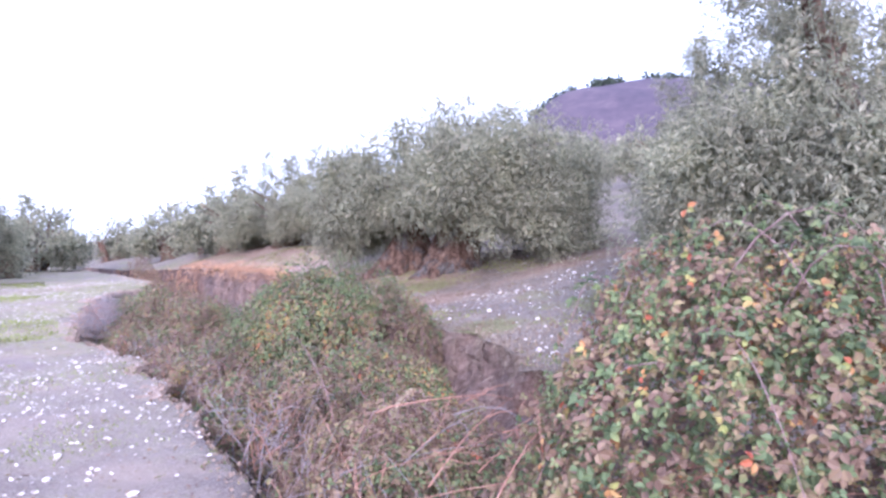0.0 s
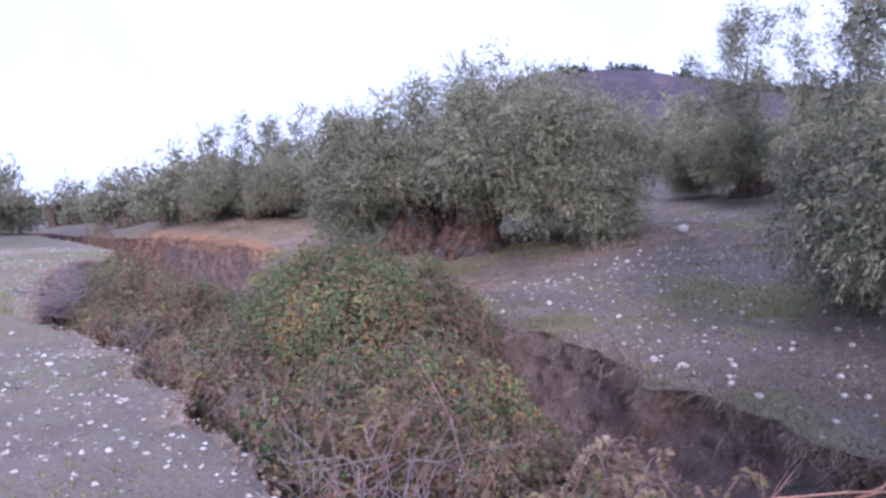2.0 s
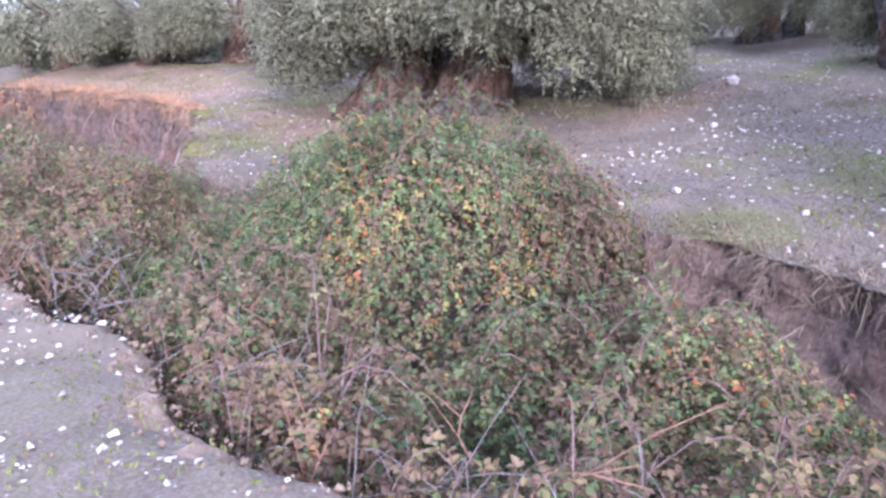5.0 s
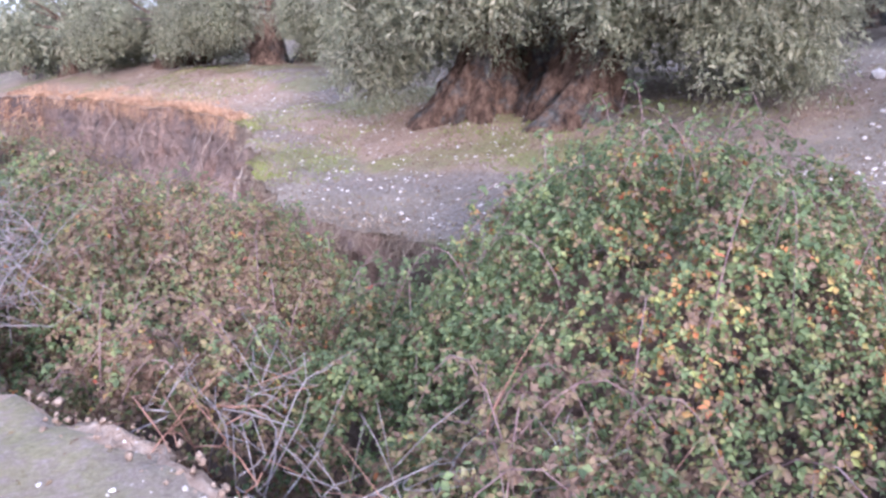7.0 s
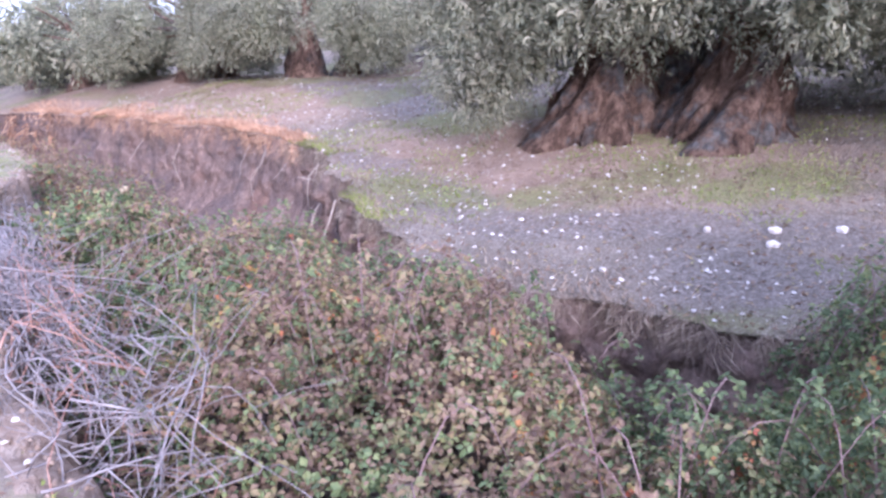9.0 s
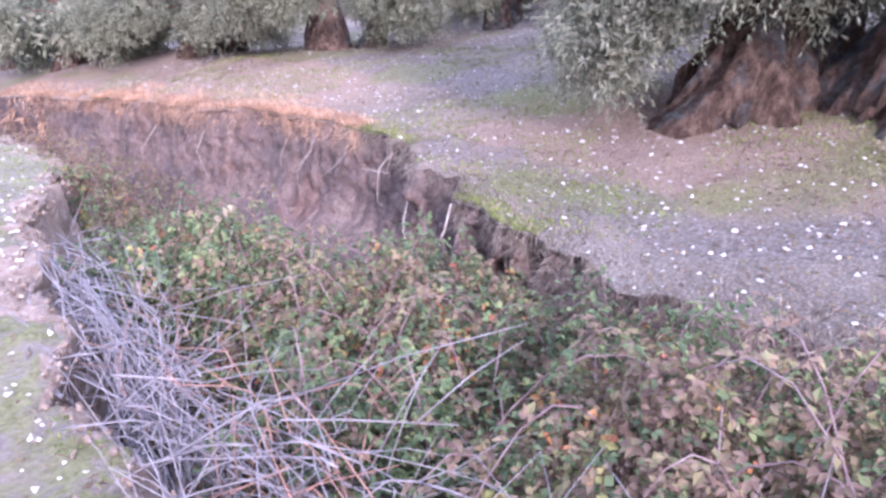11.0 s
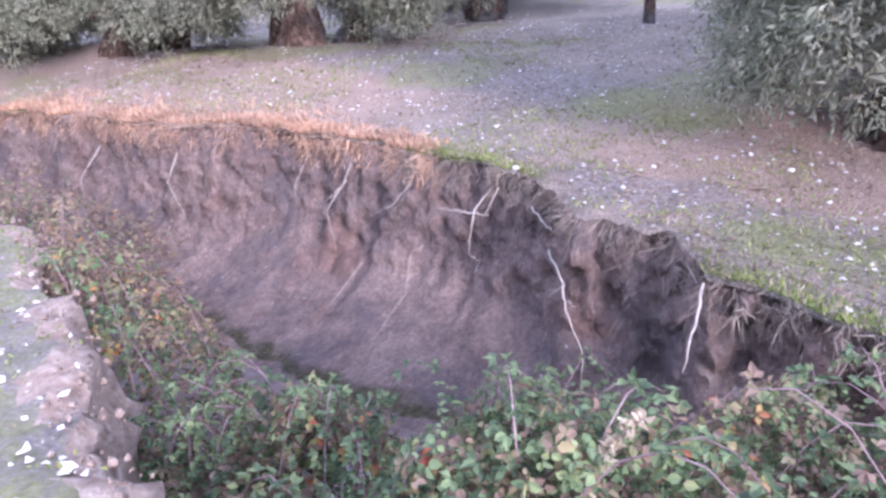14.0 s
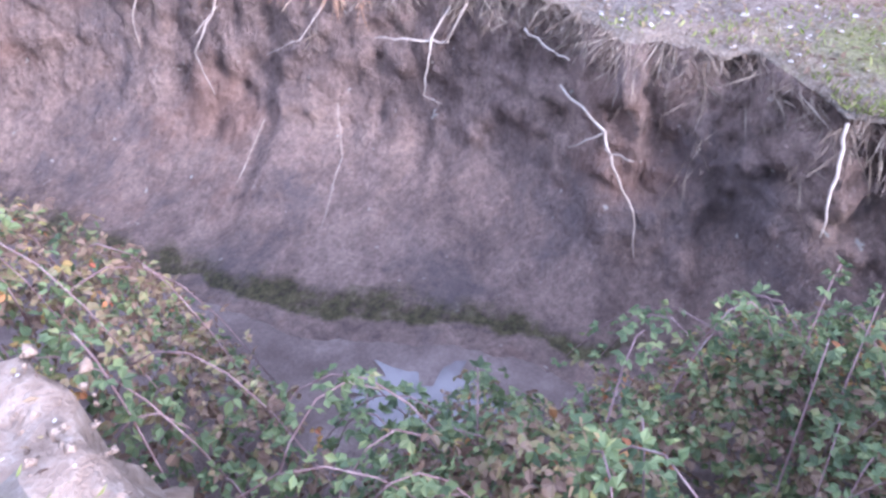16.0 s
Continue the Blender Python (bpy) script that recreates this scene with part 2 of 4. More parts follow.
WHITE_SCRAP = make_simple("white_plastic", [(0.3, (0.7, 0.7, 0.7)), (0.7, (0.85, 0.85, 0.86))], 10, 0.5, 0.2)
# the purple cast is distance haze put into the scrub's colour
HILL = make_simple("hazed_hill_scrub", [(0.35, (0.06, 0.05, 0.07)), (0.52, (0.09, 0.07, 0.09)), (0.68, (0.13, 0.10, 0.115))], 0.06, 0.95, 0.3, 1.0)
FAR_WOOD = make_simple("far_wood", [(0.3, (0.03, 0.04, 0.035)), (0.7, (0.08, 0.10, 0.07))], 0.4, 0.9, 0.3)


# ---- the lie of the land ----
def curve_of(*pairs):
    ys, xs = np.array([p[0] for p in pairs], float), np.array([p[1] for p in pairs], float)
    return lambda y: np.interp(y, ys, xs)


LEFT_EDGE = curve_of((-300, 1.0), (4.3, 1.09), (6.5, 1.2), (8.4, 1.18), (9.3, 1.08), (10.1, 1.28), (10.6, 1.34), (11.1, 1.1), (12.1, 0.9),
                     (12.8, 0.7), (14, 0.68), (15, 0.75), (16.7, 0.92), (18.75, 1.48), (19.7, 1.73), (20.3, 2.0), (20.7, 2.28), (21.3, 2.52),
                     (21.7, 2.6), (22.4, 2.93), (23.5, 3.15), (26, 3.45), (29, 3.4), (33, 3.1), (40, 2.6), (60, 1.0), (300, -40))
RIGHT_EDGE = curve_of((-300, 5.0), (5, 5.0), (7, 5.06), (7.4, 5.35), (8.2, 5.62), (9.5, 5.75), (11, 5.6), (12.5, 5.0), (13.6, 4.55),
                      (14.4, 4.5), (15.7, 4.45), (16.6, 4.42), (17.1, 4.7), (17.9, 5.0), (18.5, 5.33), (18.9, 5.4), (19.3, 5.85), (20.05, 5.9),
                      (20.35, 6.2), (21.4, 6.74), (22.6, 7.0), (23.5, 7.15), (24.5, 7.15), (25.6, 6.95), (27, 6.72), (29.4, 6.65), (33, 6.5),
                      (40, 5.6), (60, 4.0), (300, -37))


def lattice(n, seed):
    return np.random.RandomState(seed).rand(n, n) * 2 - 1


LAT = lattice(256, 7)


def wave(u, v, scale=1.0, octaves=3):
    """Smooth value noise of two numbers, about -1 to 1."""
    u, v, out, amp = np.asarray(u, float) * scale, np.asarray(v, float) * scale, 0.0, 1.0
    for k in range(octaves):
        iu, iv = np.floor(u).astype(int), np.floor(v).astype(int)
        fu, fv = u - iu, v - iv
        fu, fv = fu * fu * (3 - 2 * fu), fv * fv * (3 - 2 * fv)
        a, b = LAT[iu % 256, iv % 256], LAT[(iu + 1) % 256, iv % 256]
        c, d = LAT[iu % 256, (iv + 1) % 256], LAT[(iu + 1) % 256, (iv + 1) % 256]
        out = out + amp * ((a * (1 - fu) + b * fu) * (1 - fv) + (c * (1 - fu) + d * fu) * fv)
        u, v, amp = u * 2.03 + 17.3, v * 2.03 + 5.1, amp * 0.5
    return out


def smooth(a, b, x):
    f = np.clip((np.asarray(x, float) - a) / (b - a), 0, 1)
    return f * f * (3 - 2 * f)


def left_z(x, y):
    near = np.exp(-np.abs(np.asarray(x, float)) / 30)
    return 0.26 * smooth(11.5, 19, y) + near * (0.05 * wave(x, y, 0.5) + 0.015 * wave(x, y, 3.0))


def right_z(x, y):
    x, y = np.asarray(x, float), np.asarray(y, float)
    z = 0.18 * np.clip(x - 5.4, -5, 240) + 0.1 * smooth(18.5, 21.5, y) + 0.42 * np.exp(-(((x - 9.8) / 3.0) ** 2)) * smooth(23, 29, y) * (1 - smooth(40, 60, y))
    z = z + 0.1 * np.exp(-(((x - 9.3) / 1.8) ** 2) - ((y - 16.6) / 2.2) ** 2)
    return z + 0.05 * wave(x, y, 0.45) + 0.018 * wave(x, y, 2.6)


def left_rim(y):
    return LEFT_EDGE(y) + 0.10 * wave(y, 3.3, 1.7, 4) + 0.05 * wave(y, 8.8, 6.0, 2) + 0.025 * wave(y, 2.2, 15.0, 2)


def right_rim(y):
    return RIGHT_EDGE(y) + (0.09 + 0.07 * (np.asarray(y) < 12.5)) * wave(y, 9.1, 1.6, 4) + 0.035 * wave(y, 4.4, 6.5, 3)


def bed_z(y):
    return -1.62 + 0.04 * wave(y, 40.0, 0.6)


def land_z(x, y):
    """Height of the ground outside the gully, and of the rims above it."""
    if x < 0.5 * (float(left_rim(y)) + float(right_rim(y))):
        return float(left_z(x, y))
    return float(right_z(x, y))


def wall_right(y, f):
    """A point of the right bank's face: f from 0 at the rim to 1 at the toe."""
    rim = right_rim(y)
    top = right_z(rim, y)
    reach = np.interp(y, [0, 12, 17, 19.5, 20.5, 22, 25, 30], [0.8, 0.7, 0.6, 0.45, 0.75, 1.15, 0.9, 0.7])
    depth = np.interp(f, [0, 0.04, 0.3, 0.55, 0.75, 0.9, 1], [0, -0.05, 0.02, 0.14, 0.36, 0.66, 1.0])
    z = top + (bed_z(y) - top) * np.interp(f, [0, 0.9, 1], [0, 0.94, 1.0])
    # the slumped apron at the bank's foot
    apron = np.interp(y, [3, 5, 9, 12.2, 17, 19.5, 20.6, 21.5, 23.3, 25, 28], [0.5, 0.95, 0.95, 0.12, 0.1, 0.1, 0.45, 0.72, 0.75, 0.5, 0.3])
    onset = np.interp(y, [10, 13], [0.22, 0.6])
    slump = apron * np.clip((np.asarray(f) - onset) / (1 - onset), 0, 1) ** 1.4
    rough = (0.15 * wave(y, z * 0.7, 1.1, 3) + 0.06 * wave(y, z * 1.1, 4.5, 3) + 0.03 * wave(y, z, 14.0, 3)) * np.sin(np.pi * np.clip(f, 0, 1)) ** 0.5
    ragged = np.interp(y, [4, 12, 18, 20.4, 21.2, 30], [0.1, 0.09, 0.12, 0.10, 0.035, 0.04]) * wave(y, z * 0.6, 9.0, 3) * np.interp(f, [0, 0.05, 0.35, 0.6], [0, 1, 1, 0])
    return rim - depth * reach - slump - rough - ragged, z


def wall_left(y, f):
    rim = left_rim(y)
    top = left_z(rim, y)
    depth = np.interp(f, [0, 0.06, 0.3, 0.7, 1], [0, 0.0, 0.05, 0.22, 0.55])
    z = top + (bed_z(y) - top) * f
    rough = (0.14 * wave(y + 50, z * 0.9, 1.8, 3) + 0.09 * wave(y + 50, z, 5.0, 4)) * np.sin(np.pi * f) ** 0.5
    return rim + depth + rough, z


def mesh_object(name, verts, faces, mats, slots=None, parent=None, shade=True, label=""):
    me = bpy.data.meshes.new(name)
    me.from_pydata([tuple(v) for v in verts] if not isinstance(verts, np.ndarray) else verts.tolist(), [], faces if isinstance(faces, list) else faces.tolist())
    for m in mats if isinstance(mats, (list, tuple)) else [mats]:
        me.materials.append(m)
    if slots is not None:
        me.polygons.foreach_set("material_index", np.asarray(slots, dtype=np.int32))
    if shade:
        me.polygons.foreach_set("use_smooth", np.ones(len(me.polygons), dtype=bool))
    me.update()
    ob = new(name, me)
    if parent is not None:
        ob.parent = parent
    if label:
        ob["label"] = label
    return ob


def empty_thing(name, place, label, category, group=""):
    ob = new(name)
    ob.location = place
    return tagged(ob, label, category, group)


def soil_layers(x, y):
    """How much of each kind of soil lies at a place of the grove."""
    blot = lambda cx, cy, rx, ry: np.exp(-(((x - cx) / rx) ** 2) - ((y - cy) / ry) ** 2)
    rut = RIGHT_EDGE(y) + curve_of((4, 1.2), (9, 1.5), (12, 1.3), (13.6, 2.0), (14.8, 1.7), (16.2, 1.0), (18, 1.0), (20, 0.6), (21, 0.5))(y)
    tilled = np.exp(-(((x - rut) / 0.42) ** 2)) * smooth(4.5, 6, y) * (1 - smooth(20, 21.2, y))
    tilled = np.maximum(tilled, 0.95 * np.exp(-(((x - 10.2 - 0.12 * (y - 24)) / 0.8) ** 2)) * smooth(20, 22, y) * (1 - smooth(26, 29, y)))
    tilled = np.maximum(tilled, 0.8 * np.maximum(blot(9.5, 9.4, 2.6, 1.6), blot(5.4, 13.9, 0.8, 1.0)))
    # the straw blots beyond y 24 are strengthened to carry warm light there
    straw = np.maximum.reduce([1.1 * blot(7.9, 17.6, 2.1, 3.4), blot(8.3, 27.5, 2.2, 4.5), 0.8 * blot(8.2, 34, 4, 6), 0.7 * blot(7.0, 12.6, 1.6, 0.9), 0.6 * blot(11, 12.6, 3, 0.7)])
    spots = ((6.1, 9.3, 0.7), (8.4, 8.0, 0.9), (7.4, 15.7, 0.6), (7.2, 14.8, 0.5), (7.8, 14.4, 0.7), (6.2, 16.6, 0.4), (9.2, 20.9, 0.8), (8.8, 20.0, 0.7), (6.9, 22.0, 0.6), (6.0, 18.6, 0.4))
    moss = np.maximum.reduce([blot(cx, cy, r, r) for cx, cy, r in spots]) * 0.9
    moss = np.maximum(moss, 0.55 * smooth(0.15, 0.9, wave(x + 40, y, 0.5, 3)))
    return {"tilled": tilled, "straw": straw, "moss": moss, "verge": 0.25 + 0.75 * smooth(8, 15, y)}


def build_ground():
    grow = lambda start, first, ratio, n: start + np.cumsum(first * ratio ** np.arange(n))
    ys = np.concatenate([-grow(1.0, 0.4, 1.28, 22)[::-1], np.arange(-1.0, 16, 0.1), np.arange(16, 28, 0.055), np.arange(28, 32, 0.1), np.arange(32, 62, 0.5), grow(62, 1.0, 1.25, 20)])
    off_l = np.concatenate([[0, 0.03, 0.08], np.arange(0.16, 4.2, 0.12), grow(4.2, 0.2, 1.27, 24)])[::-1]
    off_r = np.concatenate([[0, 0.03, 0.08], np.arange(0.16, 7.0, 0.12), np.arange(7.0, 14, 0.28), grow(14, 0.4, 1.24, 24)])
    fl, fr, fb = np.linspace(0, 1, 20)[1:], np.linspace(1, 0, 46)[:-1], np.linspace(0, 1, 10)[1:-1]
    rows = []
    for y in ys:
        lx, rx = left_rim(y), right_rim(y)
        gx = lx - off_l
        gz = left_z(gx, y)
        wx, wz = wall_left(y, fl)
        vx, vz = wall_right(y, fr)
        bx = wx[-1] + (vx[0] - wx[-1]) * fb
        bz = bed_z(y) + 0.03 * wave(bx, y, 1.2) - 0.05 * np.sin(np.pi * fb)
        hx = rx + off_r
        hz = right_z(hx, y)
        # the turf lip droops a little over each rim
        gz = gz - 0.05 * np.exp(-off_l / 0.06) + 0.045 * np.exp(-off_l / 0.4) * wave(off_l * 3, y, 5.0, 3)
        hz = hz - 0.04 * np.exp(-off_r / 0.05)
        x, z = np.concatenate([gx, wx, bx, vx, hx]), np.concatenate([gz, wz, bz, vz, hz])
        rows.append(np.stack([x, np.full_like(x, y), z], -1))
    nl, nw, nb, nv, nh = len(off_l), len(fl), len(fb), len(fr), len(off_r)
    verts, n = np.concatenate(rows), len(rows[0])
    i, j = np.meshgrid(np.arange(n - 1), np.arange(len(ys) - 1))
    a = (j * n + i).ravel()
    faces = np.stack([a, a + 1, a + n + 1, a + n], -1)
    col = i.ravel()
    slot = np.full(len(col), 4)
    slot[col < nl + nw + nb + nv - 1] = 2
    slot[col < nl + nw + nb - 1] = 1
    slot[col < nl + nw - 1] = 2
    slot[col < nl - 1] = 0
    slot[(col >= nl - 2 + np.round(2.2 * wave(ys[j.ravel()], 12.0, 2.5, 3) - 1.6 * smooth(10, 14, ys[j.ravel()])).astype(int)) & (col < nl + 8)] = 3
    order = [PATH_SOIL, MUD, BANK_EARTH, RIM_CLAY, GROVE_SOIL]
    ob = mesh_object("ground", verts, faces, order, slot)
    foot = np.zeros(n)
    foot[nl + nw + nb:nl + nw + nb + nv] = np.clip((fr - 0.84) / 0.15, 0, 1)
    ob.data.attributes.new("foot", "FLOAT", "POINT").data.foreach_set("value", np.tile(foot, len(ys)).astype(np.float32))
    for kind, values in soil_layers(verts[:, 0], verts[:, 1]).items():
        ob.data.attributes.new(kind, "FLOAT", "POINT").data.foreach_set("value", values.astype(np.float32))
    return tagged(ob, "stony earth of an olive grove cut by a deep eroded gully", "ground", kind="structure")


GROUND = build_ground()


def build_hill():
    verts, faces = [], []
    n, m = 90, 24
    for j in range(m):
        for i in range(n):
            a = radians(8 + 110 * i / (n - 1))
            d = 230 + 260 * j / (m - 1)
            f = math.sin(math.pi * min(1, j / (m - 1) * 1.0))
            ridge = (56 + 22 * math.exp(-((math.degrees(a) - 46) / 14) ** 2)) * float(smooth(24, 41, math.degrees(a)) * (1 - smooth(95, 118, math.degrees(a))))
            z = -2 + ridge * f + 2.5 * float(wave(i, j, 0.35)) * f
            verts.append((d * math.sin(a), d * math.cos(a), z))
    for j in range(m - 1):
        for i in range(n - 1):
            k = j * n + i
            faces.append((k, k + 1, k + n + 1, k + n))
    ob = mesh_object("hill", verts, faces, HILL)
    return tagged(ob, "distant scrub-covered hill, coloured with purple haze, behind the grove", "hill", kind="structure")


build_hill()


# ---- small shapes ----
def tube(path, radii, sides=6):
    """Vertices and faces of a bent, tapering stem."""
    path = [Vector(p) for p in path]
    verts, faces, up = [], [], Vector((0.3, 0.2, 1)).normalized()
    for k, p in enumerate(path):
        d = (path[min(k + 1, len(path) - 1)] - path[max(k - 1, 0)]).normalized()
        a = d.cross(up)
        a = a.normalized() if a.length > 1e-3 else Vector((1, 0, 0))
        b = d.cross(a)
        r = radii[k] if isinstance(radii, (list, tuple)) else radii
        for s in range(sides):
            t = 2 * math.pi * s / sides
            verts.append(p + (a * math.cos(t) + b * math.sin(t)) * r)
    for k in range(len(path) - 1):
        for s in range(sides):
            q = (s + 1) % sides
            faces.append((k * sides + s, k * sides + q, (k + 1) * sides + q, (k + 1) * sides + s))
    faces.append(tuple(range(sides))[::-1])
    faces.append(tuple((len(path) - 1) * sides + s for s in range(sides)))
    return verts, faces


def joined(shapes):
    verts, faces = [], []
    for v, f in shapes:
        k = len(verts)
        verts.extend(v)
        faces.extend(tuple(i + k for i in face) for face in f)
    return verts, faces


def unit(v):
    return v / np.maximum(np.linalg.norm(v, axis=-1, keepdims=True), 1e-9)


def leaf_cloud_fine(places, along, normal, length, width, fold=0.15):
    """Leaves with six corners and a folded midrib, seen from near by."""
    along, n = unit(along), len(places)
    side = unit(np.cross(along, normal))
    up = np.cross(side, along)
    L, W = np.asarray(length)[:, None], np.asarray(width)[:, None]
    tip = places + along * L - up * L * fold
    low, high = places + along * L * 0.28 + up * L * fold * 0.5, places + along * L * 0.66 + up * L * fold * 0.25
    verts = np.stack([places, low + side * W * 0.46, high + side * W * 0.42, tip, high - side * W * 0.42, low - side * W * 0.46], 1).reshape(-1, 3)
    k = np.arange(n)[:, None, None] * 6
    return verts, (k + np.array([[[0, 1, 2, 3], [0, 3, 4, 5]]])).reshape(-1, 4)


def leaf_cloud(places, along, normal, length, width, fold=0.15):
    """Many pointed leaves, four corners each, as arrays of vertices and faces."""
    along, n = unit(along), len(places)
    side = unit(np.cross(along, normal))
    up = np.cross(side, along)
    L, W = np.asarray(length)[:, None], np.asarray(width)[:, None]
    base, tip = places, places + along * L - up * L * fold
    mid = places + along * L * 0.5 + up * L * fold * 0.3
    verts = np.stack([base, mid + side * W * 0.5, tip, mid - side * W * 0.5], 1).reshape(-1, 3)
    k = np.arange(n)[:, None] * 4
    return verts, k + np.array([[0, 1, 2, 3]])


# ---- olive trees ----
def gnarled_trunk(rng, base_r, neck_r, height, lean=(0, 0), rings=26, sides=64, flare=1.6, seed=0.0):
    """An old flared trunk with deep ridges, closed at the top."""
    verts, faces = [], []
    for k in range(rings):
        f = k / (rings - 1)
        z = (height + 0.55) * f - 0.55
        r0 = neck_r + (base_r - neck_r) * max(0.0, 1 - f) ** flare
        cx, cy = lean[0] * f ** 1.3, lean[1] * f ** 1.3
        for s in range(sides):
            t = 2 * math.pi * s / sides
            bulge = 0.30 * float(wave(1.7 * math.cos(t) + seed, 1.7 * math.sin(t) + 2.6 * f + 3, 1.1, 3))
            flute = abs(math.sin(3.5 * t + 3.0 * f + seed + 1.6 * float(wave(math.cos(t) + seed, math.sin(t) + f, 2.0, 2)))) - 0.6
            knob = 0.2 * float(wave(5 * math.cos(t) + seed, 5 * math.sin(t) + 6 * f, 1.0, 3))
            cleft = 0.34 * (0.5 - abs(float(wave(4.2 * math.cos(t) + seed, 4.2 * math.sin(t) + 1.8 * f, 1.0, 3))))
            ridge = bulge + (0.20 - 0.08 * f) * flute + knob + cleft
            ridge = max(-0.32, min(0.34, ridge))
            r = r0 * (1 + ridge * (1.1 - 0.45 * f))
            verts.append((cx + r * math.cos(t), cy + r * math.sin(t), z))
    for k in range(rings - 1):
        for s in range(sides):
            q = (s + 1) % sides
            faces.append((k * sides + s, k * sides + q, (k + 1) * sides + q, (k + 1) * sides + s))
    faces.append(tuple((rings - 1) * sides + s for s in range(sides)))
    return verts, faces


def limb_path(rng, a, b, bend=0.18, n=6):
    a, b = Vector(a), Vector(b)
    side = Vector((rng.uniform(-1, 1), rng.uniform(-1, 1), rng.uniform(-0.3, 0.6))) * (b - a).length * bend
    return [a.lerp(b, i / (n - 1)) + side * math.sin(math.pi * i / (n - 1)) for i in range(n)]


def crown_leaves(rng, clumps, count, length, width):
    """Leaves on short sprigs all through a set of clumps (centre, radius, droop)."""
    np_rng = np.random.RandomState(rng.randrange(10 ** 6))
    weight = np.array([c[1] ** 2 for c in clumps])
    pick = np_rng.choice(len(clumps), count // 7, p=weight / weight.sum())
    centre = np.array([c[0] for c in clumps])[pick]
    radius = np.array([c[1] for c in clumps])[pick]
    droop = np.array([c[2] for c in clumps])[pick]
    d = unit(np_rng.normal(size=(len(pick), 3)))
    rr = radius * (0.55 + 0.48 * np_rng.rand(len(pick)) ** 0.6)
    start = centre + d * rr[:, None] * np.array([1, 1, 0.95])
    way = unit(d + 0.45 * np_rng.normal(size=d.shape) + np.stack([0 * droop, 0 * droop, 0.45 - 1.5 * droop], -1))
    # each sprig carries seven leaves
    k = np.tile(np.arange(7), len(pick))
    start, way = np.repeat(start, 7, 0), np.repeat(way, 7, 0)
    n = len(start)
    L = length * (0.7 + 0.6 * np_rng.rand(n))
    pos = start + way * (k * length * 0.42)[:, None] + np_rng.normal(size=(n, 3)) * length * 0.12
    along = unit(way * 0.8 + np_rng.normal(size=(n, 3)) * 0.62)
    normal = unit(np_rng.normal(size=(n, 3)) * 0.8 + np.array([0, 0, 1.0]))
    v, f = leaf_cloud(pos, along, normal, L, width * (0.75 + 0.5 * np_rng.rand(n)))
    # broad leaf bunches deep inside the clumps
    m = count // 9
    pick = np_rng.choice(len(clumps), m, p=weight / weight.sum())
    at = np.array([c[0] for c in clumps])[pick] + unit(np_rng.normal(size=(m, 3))) * (np.array([c[1] for c in clumps])[pick] * 0.62 * np_rng.rand(m) ** 0.5)[:, None]
    iv, jf = leaf_cloud(at, np_rng.normal(size=(m, 3)), np_rng.normal(size=(m, 3)), np.full(m, length * 1.9), np.full(m, width * 3.2))
    return np.concatenate([v, iv]), np.concatenate([f, jf + len(v)])


def dome_clumps(rng, radius, bottom, top, n, skirts=(), fall=0.55, puff=1.0):
    """Clump places for an olive's uneven crown. skirts: directions (degrees) in which branches hang low."""
    out = []
    lobes = max(7, n // 8)
    for k in range(lobes):
        a = 2.4 * k + rng.uniform(-0.35, 0.35)
        f = math.sqrt((k + 0.5) / lobes)
        r = radius * 0.82 * f
        peak = top - (top - bottom) * (fall * f ** 2.2 + rng.uniform(-0.06, 0.16))
        low = bottom + rng.uniform(-0.6, 0.25) * (f > 0.5)
        wide = radius * rng.uniform(0.15, 0.23)
        for q in range(8):
            h = (q + rng.random()) / 8
            b = rng.uniform(0, 2 * math.pi)
            off = wide * (1 - 0.55 * h) * rng.random() ** 0.5
            size = rng.uniform(0.34, 0.54) * radius / 2.8 * (1.1 - 0.42 * h) * puff
            out.append(((r * math.cos(a) + off * math.cos(b), r * math.sin(a) + off * math.sin(b), low + (peak - low) * h), size, 0.05 if h > 0.5 else 0.5))
    for deg, low in skirts:
        for j in range(9):
            a = radians(deg + rng.uniform(-13, 13))
            z = low + 0.4 + (bottom + 0.4 - low) * j / 8 * 1.1
            r = radius * rng.uniform(0.72, 0.92)
            out.append(((r * math.cos(a), r * math.sin(a), z), rng.uniform(0.42, 0.62), 0.8))
    return out


